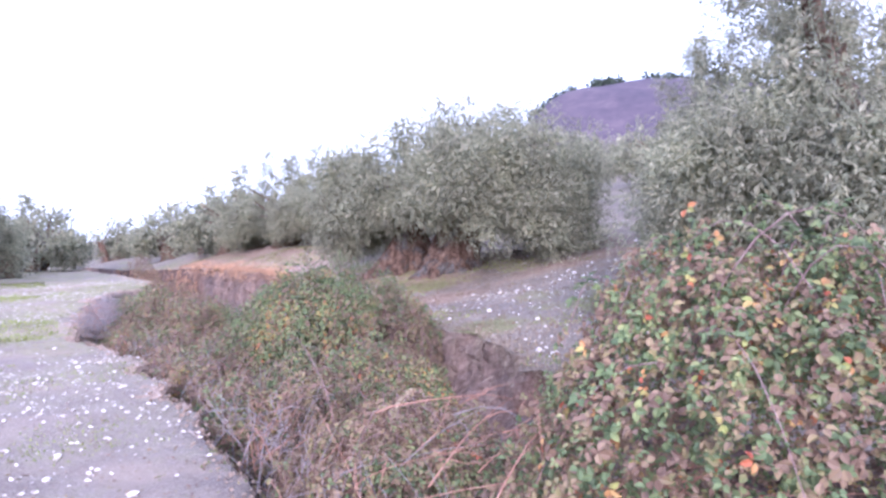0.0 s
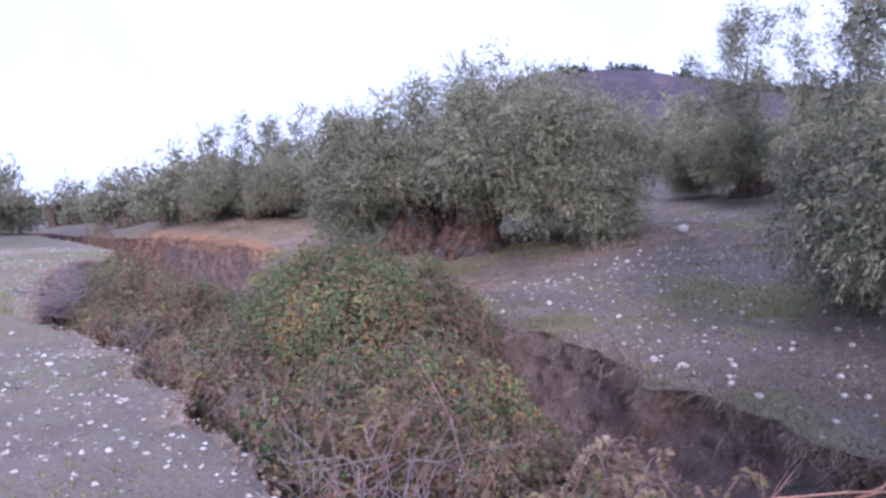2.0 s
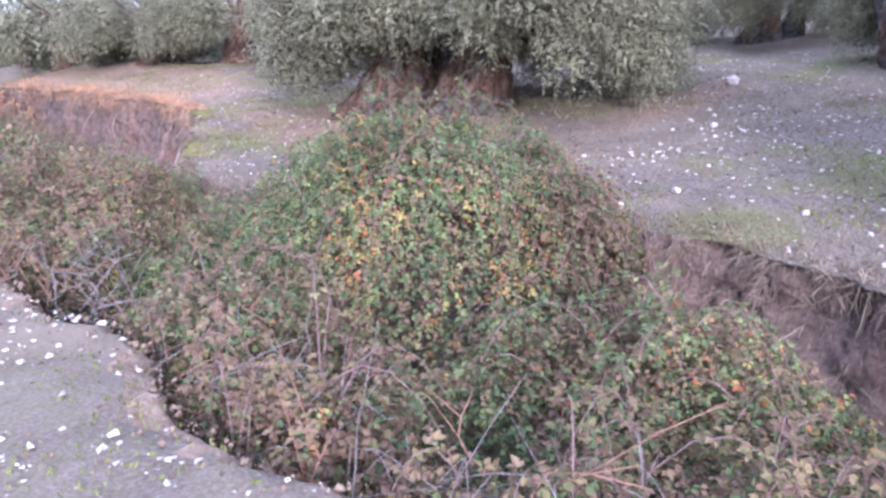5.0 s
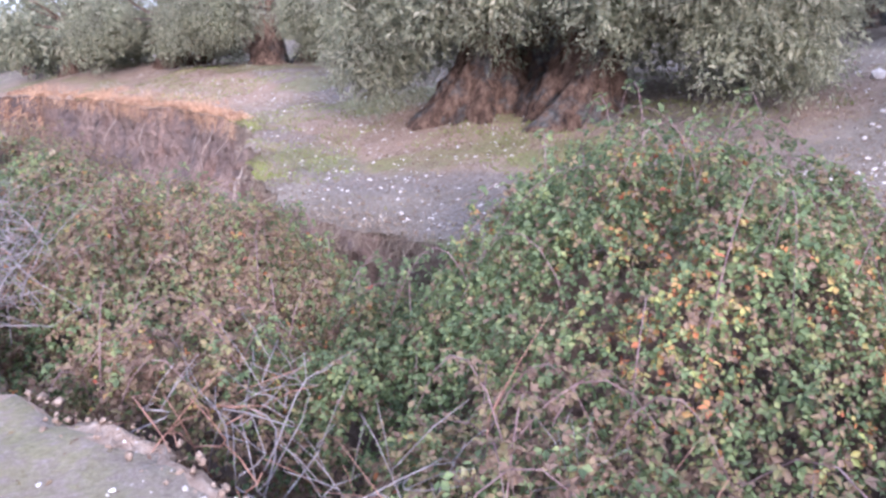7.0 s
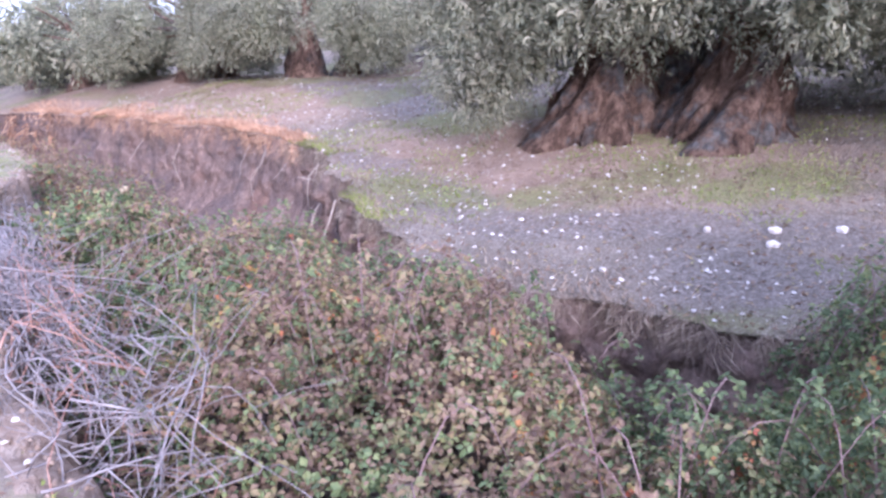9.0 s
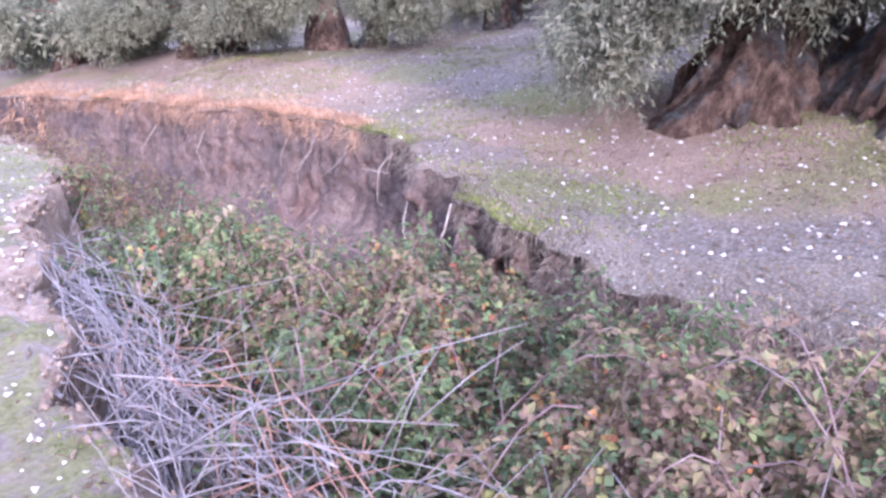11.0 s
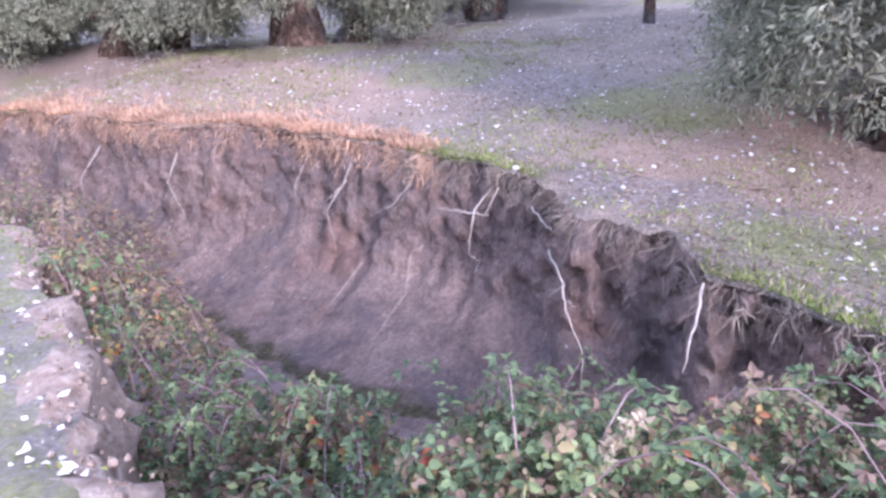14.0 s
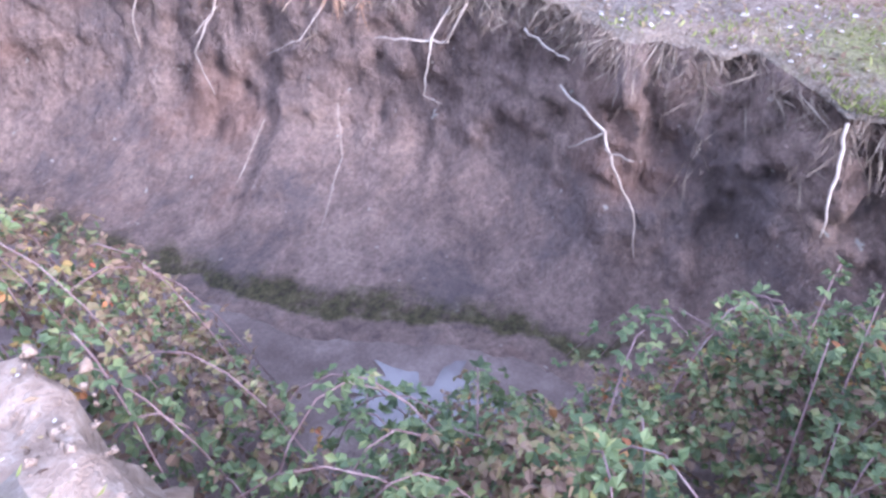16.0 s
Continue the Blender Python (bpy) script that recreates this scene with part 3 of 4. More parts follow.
def olive_tree(seed, trunks, clumps, leaves, leaf=(0.12, 0.028), label="", group="olive grove"):
    """trunks: (x, y, base radius, neck radius, height, lean) about the tree's own base."""
    rng = random.Random(seed)
    tree = empty_thing("olive_tree", (0, 0, 0), label, "olive tree", group)
    forks, boles = [], []
    for k, (x, y, br, nr, h, lean) in enumerate(trunks):
        big = br > 0.9
        v, f = gnarled_trunk(rng, br, nr, h, lean, 28 if big else 13, 72 if big else 28, seed=seed * 3.7 + k * 11)
        boles.append(mesh_object("trunk", [(a + x, b + y, c) for a, b, c in v], f, BARK, parent=tree))
        forks.append((x + lean[0], y + lean[1], h - 0.2, nr, k))
    shapes = []
    for c, size, droop in clumps:
        if rng.random() < 0.3 and droop < 0.7:
            fx, fy, fz, nr, at = min(forks, key=lambda q: (q[0] - c[0]) ** 2 + (q[1] - c[1]) ** 2)
            p = limb_path(rng, (fx, fy, fz), (fx + (c[0] - fx) * 0.75, fy + (c[1] - fy) * 0.75, fz + (c[2] - fz) * 0.7))
            r0 = nr * rng.uniform(0.18, 0.36)
            shapes.append(tube(p, [r0 * (1 - 0.85 * i / 5) + 0.012 for i in range(6)], 7) + (at,))
    for v, f, at in shapes:
        mesh_object("limb", v, f, BARK, parent=boles[at])
    v, f = crown_leaves(rng, clumps, leaves, *leaf)
    mesh_object("crown", v, f, OLIVE_LEAF, parent=tree, shade=False)
    return tree


def plain_olive(seed, radius, top, leaves, leaf, skirts, label, twin=False, bottom=1.5, fall=0.55, puff=1.0):
    rng = random.Random(seed + 100)
    trunks = [(0, 0, rng.uniform(0.6, 0.8), rng.uniform(0.22, 0.3), 1.5, (rng.uniform(-0.7, 0.7), rng.uniform(-0.7, 0.7)))]
    if twin:
        trunks.append((0.75, -0.55, 0.45, 0.2, 1.5, (0.5, -0.3)))
    return olive_tree(seed, trunks, dome_clumps(rng, radius, bottom, top, int(58 * (radius / 2.6) ** 2), skirts, fall, puff), leaves, leaf, label)


# the great twin-trunked tree on the bank
rng = random.Random(5)
clumps = [((x + 0.85, y - 0.85, z), size, droop) for (x, y, z), size, droop in dome_clumps(rng, 3.5, 1.4, 4.75, 190)]
clumps += dome_clumps(rng, 3.25, 2.0, 3.0, 0, [(104, 0.2), (113, 0.05), (122, 0.05), (131, 0.15), (139, 0.4), (92, 0.6), (70, 0.6), (40, 0.6), (10, 0.6), (-20, 0.5)])[56:]
clumps += [((x + 0.75, y - 0.95, z), size, droop) for (x, y, z), size, droop in dome_clumps(rng, 3.5, 2.0, 3.0, 0, [(-48, 0.35), (-64, 0.4), (-78, 0.35), (-90, 0.35), (-101, 0.5), (-113, 1.0)])[56:]]
clumps += [((r * math.cos(radians(a)), r * math.sin(radians(a)), z), size, 0.7) for a, r, z, size in (
    (140, 1.75, 1.35, 0.45), (150, 1.9, 1.1, 0.42), (162, 1.6, 1.55, 0.45), (175, 1.5, 1.5, 0.42), (188, 1.4, 1.65, 0.45), (200, 1.6, 1.5, 0.4), (145, 2.2, 0.9, 0.42), (215, 1.6, 1.7, 0.42))]
GREAT = olive_tree(5, [(-0.3, 0.85, 1.12, 0.27, 1.75, (0.3, -0.1)), (0.1, -0.55, 1.1, 0.36, 1.8, (0.5, -0.6)), (0.75, 0.2, 0.6, 0.3, 1.9, (0.1, 0.15))], clumps, 165000, (0.088, 0.022),
                   "huge old olive tree with gnarled, flared, hollowed trunks")
GREAT.location = (9.2, 16.7, land_z(9.2, 16.7) - 0.05)

# trees of the grove: four pattern trees, then copies
def place_tree(x, y, pattern, turn=0.0, size=1.0):
    ob = copy_thing(pattern, pose(x, y, land_z(x, y) - 0.03, 0, 0, turn) @ Matrix.Scale(size, 4))
    return ob


NEAR_A = plain_olive(11, 2.5, 5.9, 150000, (0.068, 0.0165), [(200, 0.5), (250, 0.5), (300, 0.6), (98, 0.15), (82, 0.1), (65, 0.2), (165, 0.4), (180, 0.5)], "spreading grey-green olive tree with branches drooping to the ground", True, 0.75, 0.22, 1.3)
NEAR_A.location = (8.3, 4.5, land_z(8.3, 4.5) - 0.03)
NEAR_A.scale = (1.12,) * 3
NEAR_B = plain_olive(12, 2.7, 4.5, 60000, (0.09, 0.024), [(185, 0.45), (215, 0.6), (265, 0.5), (300, 0.5), (20, 0.6)], "low bushy olive tree with a short split trunk", True, 0.85)
NEAR_B.location = (11.4, 28.4, land_z(11.4, 28.4) - 0.03)
NEAR_C = plain_olive(13, 2.8, 4.6, 60000, (0.09, 0.024), [(200, 0.45), (262, 0.5), (285, 0.45), (170, 0.6), (80, 0.6)], "silvery olive tree leaning over its bare trunk", True, 0.85)
NEAR_C.location = (10.1, 32.4, land_z(10.1, 32.4) - 0.03)
FAR_A = plain_olive(14, 2.7, 4.4, 6600, (0.20, 0.07), [(200, 0.6), (260, 0.6), (330, 0.6)], "grey-green olive tree farther back in the grove", False, 0.5)
FAR_A.location = (8.7, 37.0, land_z(8.7, 37.0) - 0.03)
FAR_B = plain_olive(15, 2.5, 4.4, 6400, (0.20, 0.07), [(180, 0.6), (240, 0.6), (60, 0.6)], "rounded olive tree farther back in the grove", True, 0.5)
FAR_B.location = (13.8, 36.5, land_z(13.8, 36.5) - 0.03)

for x, y, turn, size in ((18.6, 14.8, 20, 0.85), (15.3, 9.8, 140, 0.78)):
    place_tree(x, y, NEAR_A, turn, size)
for x, y, turn, size in ((19.2, 30.2, 70, 1.0), (-3.6, 27.0, 200, 1.22), (16.7, 27.3, 250, 1.0)):
    place_tree(x, y, NEAR_B, turn, size)
for k, (x, y) in enumerate(((-1.8, 34.5), (-6.5, 31), (0.0, 41.5), (-8, 40), (0.6, 50), (-10, 50), (-1, 60), (-15, 36), (9.2, 40.5), (11.5, 46), (7.6, 47), (14.5, 51),
                            (9, 56), (15.5, 62), (6.5, 66), (19.5, 43), (22.8, 39.5), (24, 33), (26, 22.5), (25.5, 12), (31, 17), (30, 28), (33, 38), (27, 50), (23, 58),
                            (38, 24), (38, 10), (40, 34), (42, 46), (34, 60), (47, 28), (50, 40), (17, 78), (-4, 76), (55, 55))):
    place_tree(x, y, FAR_A if k % 2 else FAR_B, (k * 67) % 360, 0.92 + 0.06 * ((k * 7) % 5) / 2)


# a slim young tree beyond the great one
rng = random.Random(29)
YOUNG = olive_tree(29, [(0, 0, 0.11, 0.06, 1.9, (0.25, 0.1))], dome_clumps(rng, 1.6, 1.8, 3.9, 60), 16000, (0.10, 0.03), "young olive tree on a slim dark trunk")
YOUNG.location = (14.4, 22.4, land_z(14.4, 22.4) - 0.03)


# ---- brambles in the gully ----
MOUNDS = [  # x, y, top, spread, brown share, autumn share
    (3.2, 2.3, 1.4, 1.1, 0.5, 0.04), (2.2, 4.6, 0.12, 0.9, 0.75, 0.03), (2.0, 7.4, 0.0, 1.1, 0.75, 0.03), (3.5, 8.6, -0.08, 1.1, 0.5, 0.04),
    (4.1, 11.2, 0.98, 1.22, 0.25, 0.10), (5.0, 10.9, 0.75, 0.95, 0.5, 0.07), (2.2, 10.6, -0.08, 1.0, 0.6, 0.04), (3.0, 12.6, -0.25, 0.9, 0.3, 0.05),
    (2.3, 14.9, 0.2, 1.25, 0.65, 0.05), (2.6, 17.0, 0.1, 1.0, 0.55, 0.07), (2.3, 18.6, 0.3, 0.8, 0.35, 0.04), (3.6, 17.6, -0.1, 0.9, 0.45, 0.06),
    (3.05, 22.3, 0.02, 0.68, 0.7, 0.1), (3.9, 27.0, -0.1, 1.6, 0.8, 0.02), (3.6, 15.9, -0.2, 1.0, 0.4, 0.06), (1.9, 16.3, 0.02, 0.7, 0.35, 0.05),
    (2.7, 20.0, -0.42, 0.7, 0.5, 0.06), (3.6, 19.2, -0.55, 0.7, 0.5, 0.06), (2.75, 21.2, -0.45, 0.45, 0.5, 0.06), (3.6, 30.3, 0.7, 0.85, 0.97, 0.0),
    (3.7, 4.5, -0.6, 0.8, 0.6, 0.03),
    (1.7, 12.9, -0.1, 0.8, 0.65, 0.04), (1.6, 9.2, -0.15, 0.7, 0.65, 0.03), (3.7, 14.0, -0.85, 0.6, 0.2, 0.03), (3.2, 6.2, -0.3, 1.0, 0.65, 0.03),
    (3.4, 7.6, -0.45, 0.7, 0.6, 0.03), (3.2, 5.6, -0.6, 0.7, 0.7, 0.02), (4.9, 9.6, -0.2, 0.6, 0.7, 0.05), (4.9, 12.8, 0.2, 0.55, 0.2, 0.07),
    (3.05, 20.4, -0.65, 0.45, 0.5, 0.08), (4.7, 4.5, -0.5, 0.6, 0.9, 0.02)]


def bramble_top(x, y):
    z = np.full(np.shape(x), -1.3)
    for mx, my, top, s, *_ in MOUNDS:
        z = np.maximum(z, -1.3 + (top + 1.3) * np.exp(-0.5 * (((x - mx) / s) ** 2 + ((y - my) / s) ** 2) ** 1.5 / 1.6))
    return z + 0.14 * wave(x, y, 1.3, 3) + 0.19 * wave(x + 31, y, 3.1, 2)


def bramble_bush(k, per_m2):
    mx, my, top, s, brown, autumn = MOUNDS[k]
    brown = min(0.97, brown + 0.02)
    r = np.random.RandomState(40 + k)
    reach = s * 2.0
    n = int(per_m2 * (2 * reach) ** 2)
    x, y = mx + r.uniform(-reach, reach, n), my + r.uniform(-reach, reach, n)
    best, owner = np.full(n, -9.0), np.zeros(n, int)
    for i, (ax, ay, at, asp, *_) in enumerate(MOUNDS):
        h = -1.3 + (at + 1.3) * np.exp(-0.5 * (((x - ax) / asp) ** 2 + ((y - ay) / asp) ** 2) ** 1.5 / 1.6)
        owner[h > best] = i
        best = np.maximum(best, h)
    lim_l, lim_r = left_rim(y) + 0.05, right_rim(y) - 0.15 + 0.5 * (top > 0.1)
    keep = (owner == k) & (x > lim_l) & (x < lim_r) & (best > -1.1 + 0.25 * r.rand(n))
    x, y = x[keep], y[keep]
    n = len(x)
    z = bramble_top(x, y) - 0.45 * r.rand(n) ** 1.7 + 0.05 * r.normal(size=n)
    eps = 0.1
    gx = (bramble_top(x + eps, y) - bramble_top(x - eps, y)) / (2 * eps)
    gy = (bramble_top(x, y + eps) - bramble_top(x, y - eps)) / (2 * eps)
    out = unit(np.stack([-gx, -gy, np.ones(n)], -1))
    place = np.stack([x, y, z], -1)
    bush = empty_thing("bramble_bush", (0, 0, 0), "tangled bramble with green, browned and orange leaves in the gully", "bramble", "brambles along the gully")
    # three leaflets to a leaf
    head = unit(r.normal(size=(n, 3)) * np.array([1, 1, 0.35]) - np.array([0, 0, 0.25]))
    normal = unit(out + 0.5 * r.normal(size=(n, 3)))
    side = unit(np.cross(normal, head))
    size = 0.025 + 0.027 * r.rand(n) ** 1.3
    tone = r.rand(n) + 0.35 * wave(x, y, 0.8, 2)
    cut = np.quantile(tone, 1 - brown) if n else 0
    kind = np.where(tone > cut, 1, 0)
    kind[r.rand(n) < autumn * np.clip(0.4 + 2.4 * wave(x + 20, y, 1.6, 2), 0, 3)] = 2
    for which, mat, nm, lab in ((0, BRAMBLE_LEAF, "green_leaves", "green bramble leaves"), (1, BROWN_LEAF, "browned_leaves", "browned bramble leaves"), (2, AUTUMN_LEAF, "autumn_leaves", "yellow, orange and red leaves")):
        m = kind == which
        if not m.any():
            continue
        P, H, S, N, Z = place[m], head[m], side[m], normal[m], size[m]
        vs, fs, base = [], [], 0
        for turn in (0.0, 1.15, -1.15):
            d = H * math.cos(turn) + S * math.sin(turn)
            v, f = (leaf_cloud_fine if k in (0, 9, 10, 12, 14, 15, 16, 17, 18) else leaf_cloud)(P + d * 0.006, d, N + 0.25 * r.normal(size=N.shape), Z * (1.15 if turn == 0 else 0.95), Z * 0.72, 0.2)
            vs.append(v)
            fs.append(f + base)
            base += len(v)
        mesh_object(nm, np.concatenate(vs), np.concatenate(fs), mat, parent=bush, shade=False, label=lab)
    # arching canes
    g = random.Random(70 + k)
    shapes = []
    cl, cd = [], []
    for c in range(int(6 + 12 * s)):
        a0, a1 = g.uniform(0, 6.28), g.uniform(0, 6.28)
        ax, ay = mx + s * 0.9 * g.random() * math.cos(a0), my + s * 0.9 * g.random() * math.sin(a0)
        bx, by = ax + g.uniform(0.4, 1.1) * math.cos(a1), ay + g.uniform(0.4, 1.1) * math.sin(a1)
        lo, hi = float(left_rim(ay)) + 0.1, float(right_rim(ay)) - 0.3
        ax, bx = min(max(ax, lo), hi), min(max(bx, lo), hi)
        za, zb = float(bramble_top(np.array(ax), np.array(ay))), float(bramble_top(np.array(bx), np.array(by)))
        lift = g.uniform(0.02, 0.3)
        pts = []
        for i in range(8):
            f = i / 7
            pts.append((ax + (bx - ax) * f, ay + (by - ay) * f, za - 0.35 + (zb - za + 0.3) * f + (lift + 0.32) * math.sin(math.pi * min(1, f * 1.05)) ** 0.8))
        shapes.append(tube(pts, [0.0042 * (1 - 0.6 * i / 7) for i in range(8)], 5))
        for i in range(20):
            p, q = Vector(pts[1 + i * 6 // 20]), Vector(pts[2 + i * 6 // 20])
            cl.append(tuple(p.lerp(q, g.random())))
            cd.append((g.gauss(0, 1), g.gauss(0, 1), g.gauss(0.1, 0.5)))
    cl, cd = np.array(cl), unit(np.array(cd))
    cn = unit(np.array([0, 0, 1.0]) + 0.5 * r.normal(size=cd.shape))
    cs = np.cross(cn, cd)
    vs, fs = [], []
    for turn in (0.0, 1.1, -1.1):
        v, f = leaf_cloud(cl + cd * 0.03, cd * math.cos(turn) + cs * math.sin(turn), cn, 0.03 + 0.02 * r.rand(len(cl)), 0.022 + 0.01 * r.rand(len(cl)), 0.2)
        fs.append(f + sum(map(len, vs)))
        vs.append(v)
    mesh_object("cane_leaves", np.concatenate(vs), np.concatenate(fs), BROWN_LEAF if brown > 0.55 else BRAMBLE_LEAF, parent=bush, shade=False)
    for v, f in shapes:
        mesh_object("cane", v, f, CANE, parent=bush)
    return bush


for k in range(len(MOUNDS)):
    bramble_bush(k, {13: 260, 19: 400, 0: 1500, 16: 1600, 17: 1500, 12: 850, 18: 700}.get(k, 1750))


# ---- dead twigs along the near rim ----
def twig_heap(seed, count, spot, label, rusty=0.15, sag=0.2):
    """spot(g) gives the start and end of one twig."""
    heap = empty_thing("twig_heap", (0, 0, 0), label, "twigs", "dead twigs along the rim")
    g = random.Random(seed)
    for k in range(count):
        a, b = spot(g)
        a, b = Vector(a), Vector(b)
        lift = g.uniform(0.0, sag) * (b - a).length
        kink = Vector((g.uniform(-1, 1), g.uniform(-1, 1), g.uniform(-0.3, 0.3))) * 0.16
        pts = [a.lerp(b, i / 7) + Vector((0, 0, lift * math.sin(math.pi * i / 7))) + kink * math.sin(2 * math.pi * i / 7 + k) for i in range(8)]
        r = g.uniform(0.0024, 0.0054)
        shapes = [tube(pts, [r * (1 - 0.6 * i / 7) for i in range(8)], 5)]
        for j in range(g.randrange(1, 4)):
            i = g.randrange(2, 7)
            d = (b - a).normalized() + Vector((g.uniform(-1, 1), g.uniform(-1, 1), g.uniform(-0.2, 0.9))) * 0.7
            q = pts[i] + d * g.uniform(0.12, 0.4)
            shapes.append(tube([pts[i], pts[i].lerp(q, 0.5) + Vector((0, 0, 0.02)), q], [r * 0.6, r * 0.45, r * 0.25], 4))
        v, f = joined(shapes)
        mesh_object("twig", v, f, RUST_TWIG if g.random() < rusty else DEAD_TWIG, parent=heap)
    return heap


def fan_spot(g):
    y0 = g.uniform(17.4, 19.3)
    x0 = float(left_rim(y0)) + g.uniform(0.0, 0.22)
    y1 = y0 - g.uniform(1.0, 2.3)
    x1 = float(left_rim(y1)) + g.uniform(0.05, 0.55)
    far = (x1, y1, -0.05 - 0.55 * (x1 - float(left_rim(y1))) + g.uniform(-0.2, 0.15))
    return (x0, y0, 0.16 + g.uniform(-0.25, 0.2)), far if g.random() < 0.7 else (x0 + g.uniform(-0.05, 0.2), y0 - g.uniform(0.2, 0.9), 0.2 + g.uniform(-0.3, 0.25))


def mess_spot(g):
    y0 = g.uniform(14.0, 17.6)
    x0 = float(left_rim(y0)) + g.uniform(-0.05, 0.5)
    a = g.uniform(0, 6.28)
    L = g.uniform(0.3, 0.95)
    return (x0, y0, 0.12 + g.uniform(-0.4, 0.15)), (x0 + 0.3 * L * math.cos(a) + 0.1, y0 + L * math.sin(a), 0.12 + g.uniform(-0.35, 0.22))


def early_spot(lo, hi, up):
    def spot(g):
        y0 = g.uniform(lo, hi)
        x0 = float(left_rim(y0)) + g.uniform(0.0, 0.7)
        return (x0, y0, -0.25 + g.uniform(-0.3, 0.1)), (x0 + g.uniform(-0.2, 0.5), y0 + g.uniform(-0.6, 0.6), up + g.uniform(-0.25, 0.12))
    return spot


twig_heap(3, 110, fan_spot, "long grey dead canes fanned along the gully rim", 0.0, 0.07)
twig_heap(9, 46, lambda g: ((lambda x, y: ((x, y, 0.05 + 0.4 * g.random()), (x + g.uniform(0.4, 1.2), y + g.uniform(-0.7, 0.5), g.uniform(-0.1, 0.55))))(g.uniform(1.45, 2.4), g.uniform(1.9, 4.2))),
          "bare purplish bramble canes arching over the gully", 0.85)
twig_heap(4, 210, mess_spot, "tangled heap of grey dead twigs beside the path", 0.14)
twig_heap(5, 100, early_spot(2.6, 6.8, 0.1), "bare purplish twigs rising out of the gully", 0.35)
twig_heap(6, 85, early_spot(7.0, 12.4, 0.02), "dry twigs lying along the crumbling rim", 0.25)


# ---- the bank's roots and hanging turf ----
def wall_x(y, z):
    f = np.linspace(0, 1, 60)
    x, zz = wall_right(y, f)
    return float(np.interp(-z, -zz, x))


def bare_root(branches, label="pale bare root sticking out of the bank"):
    """branches: lists of (y, z, out, radius) on the bank's face."""
    shapes = []
    for br in branches:
        pts = [Vector((wall_x(y, z) - out - 0.045, y, z)) for y, z, out, r in br]
        fine, rad = [], []
        for i in range(len(pts) - 1):
            for k in range(4):
                fine.append(pts[i].lerp(pts[i + 1], k / 4) + Vector((0, 0.008 * math.sin(5 * i + 2 * k), 0.008 * math.cos(4 * i + 3 * k))))
                rad.append(br[i][3] + (br[i + 1][3] - br[i][3]) * k / 4)
        fine.append(pts[-1])
        rad.append(br[-1][3])
        shapes.append(tube(fine, rad, 6))
    v, f = joined(shapes)
    ob = mesh_object("exposed_root", v, f, ROOT)
    return tagged(ob, label, "root", "roots in the bank")


bare_root([[(21.35, 0.05, -0.02, 0.0115), (21.45, -0.1, 0.05, 0.0101), (21.5, -0.3, 0.07, 0.0086), (21.55, -0.62, 0.05, 0.0065), (21.4, -0.66, 0.05, 0.0036)],
           [(21.35, -0.2, 0.05, 0.0094), (21.6, -0.17, 0.12, 0.0086), (21.95, -0.2, 0.16, 0.0058)], [(21.2, 0.1, 0.02, 0.0094), (21.38, -0.2, 0.06, 0.0079)]], "forked pale root crossing the upper bank")
bare_root([[(20.45, -0.3, 0.0, 0.0101), (20.12, -0.42, 0.1, 0.0101), (20.05, -0.6, 0.12, 0.0079), (19.88, -0.9, 0.1, 0.0058), (19.84, -1.2, 0.06, 0.0036)],
           [(20.12, -0.44, 0.1, 0.0072), (20.35, -0.64, 0.14, 0.0043)], [(20.1, -0.52, 0.1, 0.0058), (19.92, -0.52, 0.16, 0.0029)]], "long forked pale root hanging down the bank")
bare_root([[(18.92, -0.06, 0.02, 0.0101), (18.93, -0.3, 0.1, 0.0094), (18.95, -0.6, 0.24, 0.0050)]])
bare_root([[(20.75, 0.0, 0.0, 0.0094), (20.55, -0.08, 0.1, 0.0086), (20.4, -0.1, 0.12, 0.0058)]])
bare_root([[(23.4, 0.1, 0.0, 0.0081), (23.5, -0.15, 0.08, 0.0069), (23.65, -0.45, 0.1, 0.0052), (23.5, -0.8, 0.06, 0.0029)], [(23.45, -0.1, 0.05, 0.0052), (23.7, -0.35, 0.14, 0.0029)]], "pale branching root below the turf")
bare_root([[(26.2, 0.05, 0.0, 0.0092), (26.3, -0.3, 0.1, 0.0075), (26.0, -0.75, 0.1, 0.0040)]])
bare_root([[(24.2, 0.15, 0.0, 0.0063), (24.35, -0.2, 0.09, 0.0052), (24.3, -0.5, 0.09, 0.0029)]])
bare_root([[(28.0, 0.05, 0.0, 0.0092), (28.2, -0.4, 0.14, 0.0063), (28.1, -0.7, 0.1, 0.0035)]])
bare_root([[(22.4, 0.0, 0.02, 0.0052), (22.6, -0.25, 0.1, 0.0046), (22.95, -0.42, 0.12, 0.0023)]])
v, f = tube([(2.02, 6.5, 0.6), (2.08, 6.32, 0.64), (2.14, 6.18, 0.5), (2.22, 6.03, 0.25), (2.27, 5.95, -0.0360), (2.3, 5.9, -0.4)], [0.0025, 0.0035, 0.004, 0.0045, 0.005, 0.005], 6)
tagged(mesh_object("dead_stem", v, f, CANE), "bare grey bramble stem arching out of the gully", "stem")
bare_root([[(22.3, -0.75, 0.05, 0.0035), (22.2, -1.1, 0.09, 0.0035), (22.15, -1.4, 0.1, 0.0023)]])
bare_root([[(23.0, -0.95, 0.05, 0.0035), (23.05, -1.3, 0.1, 0.0029)]])


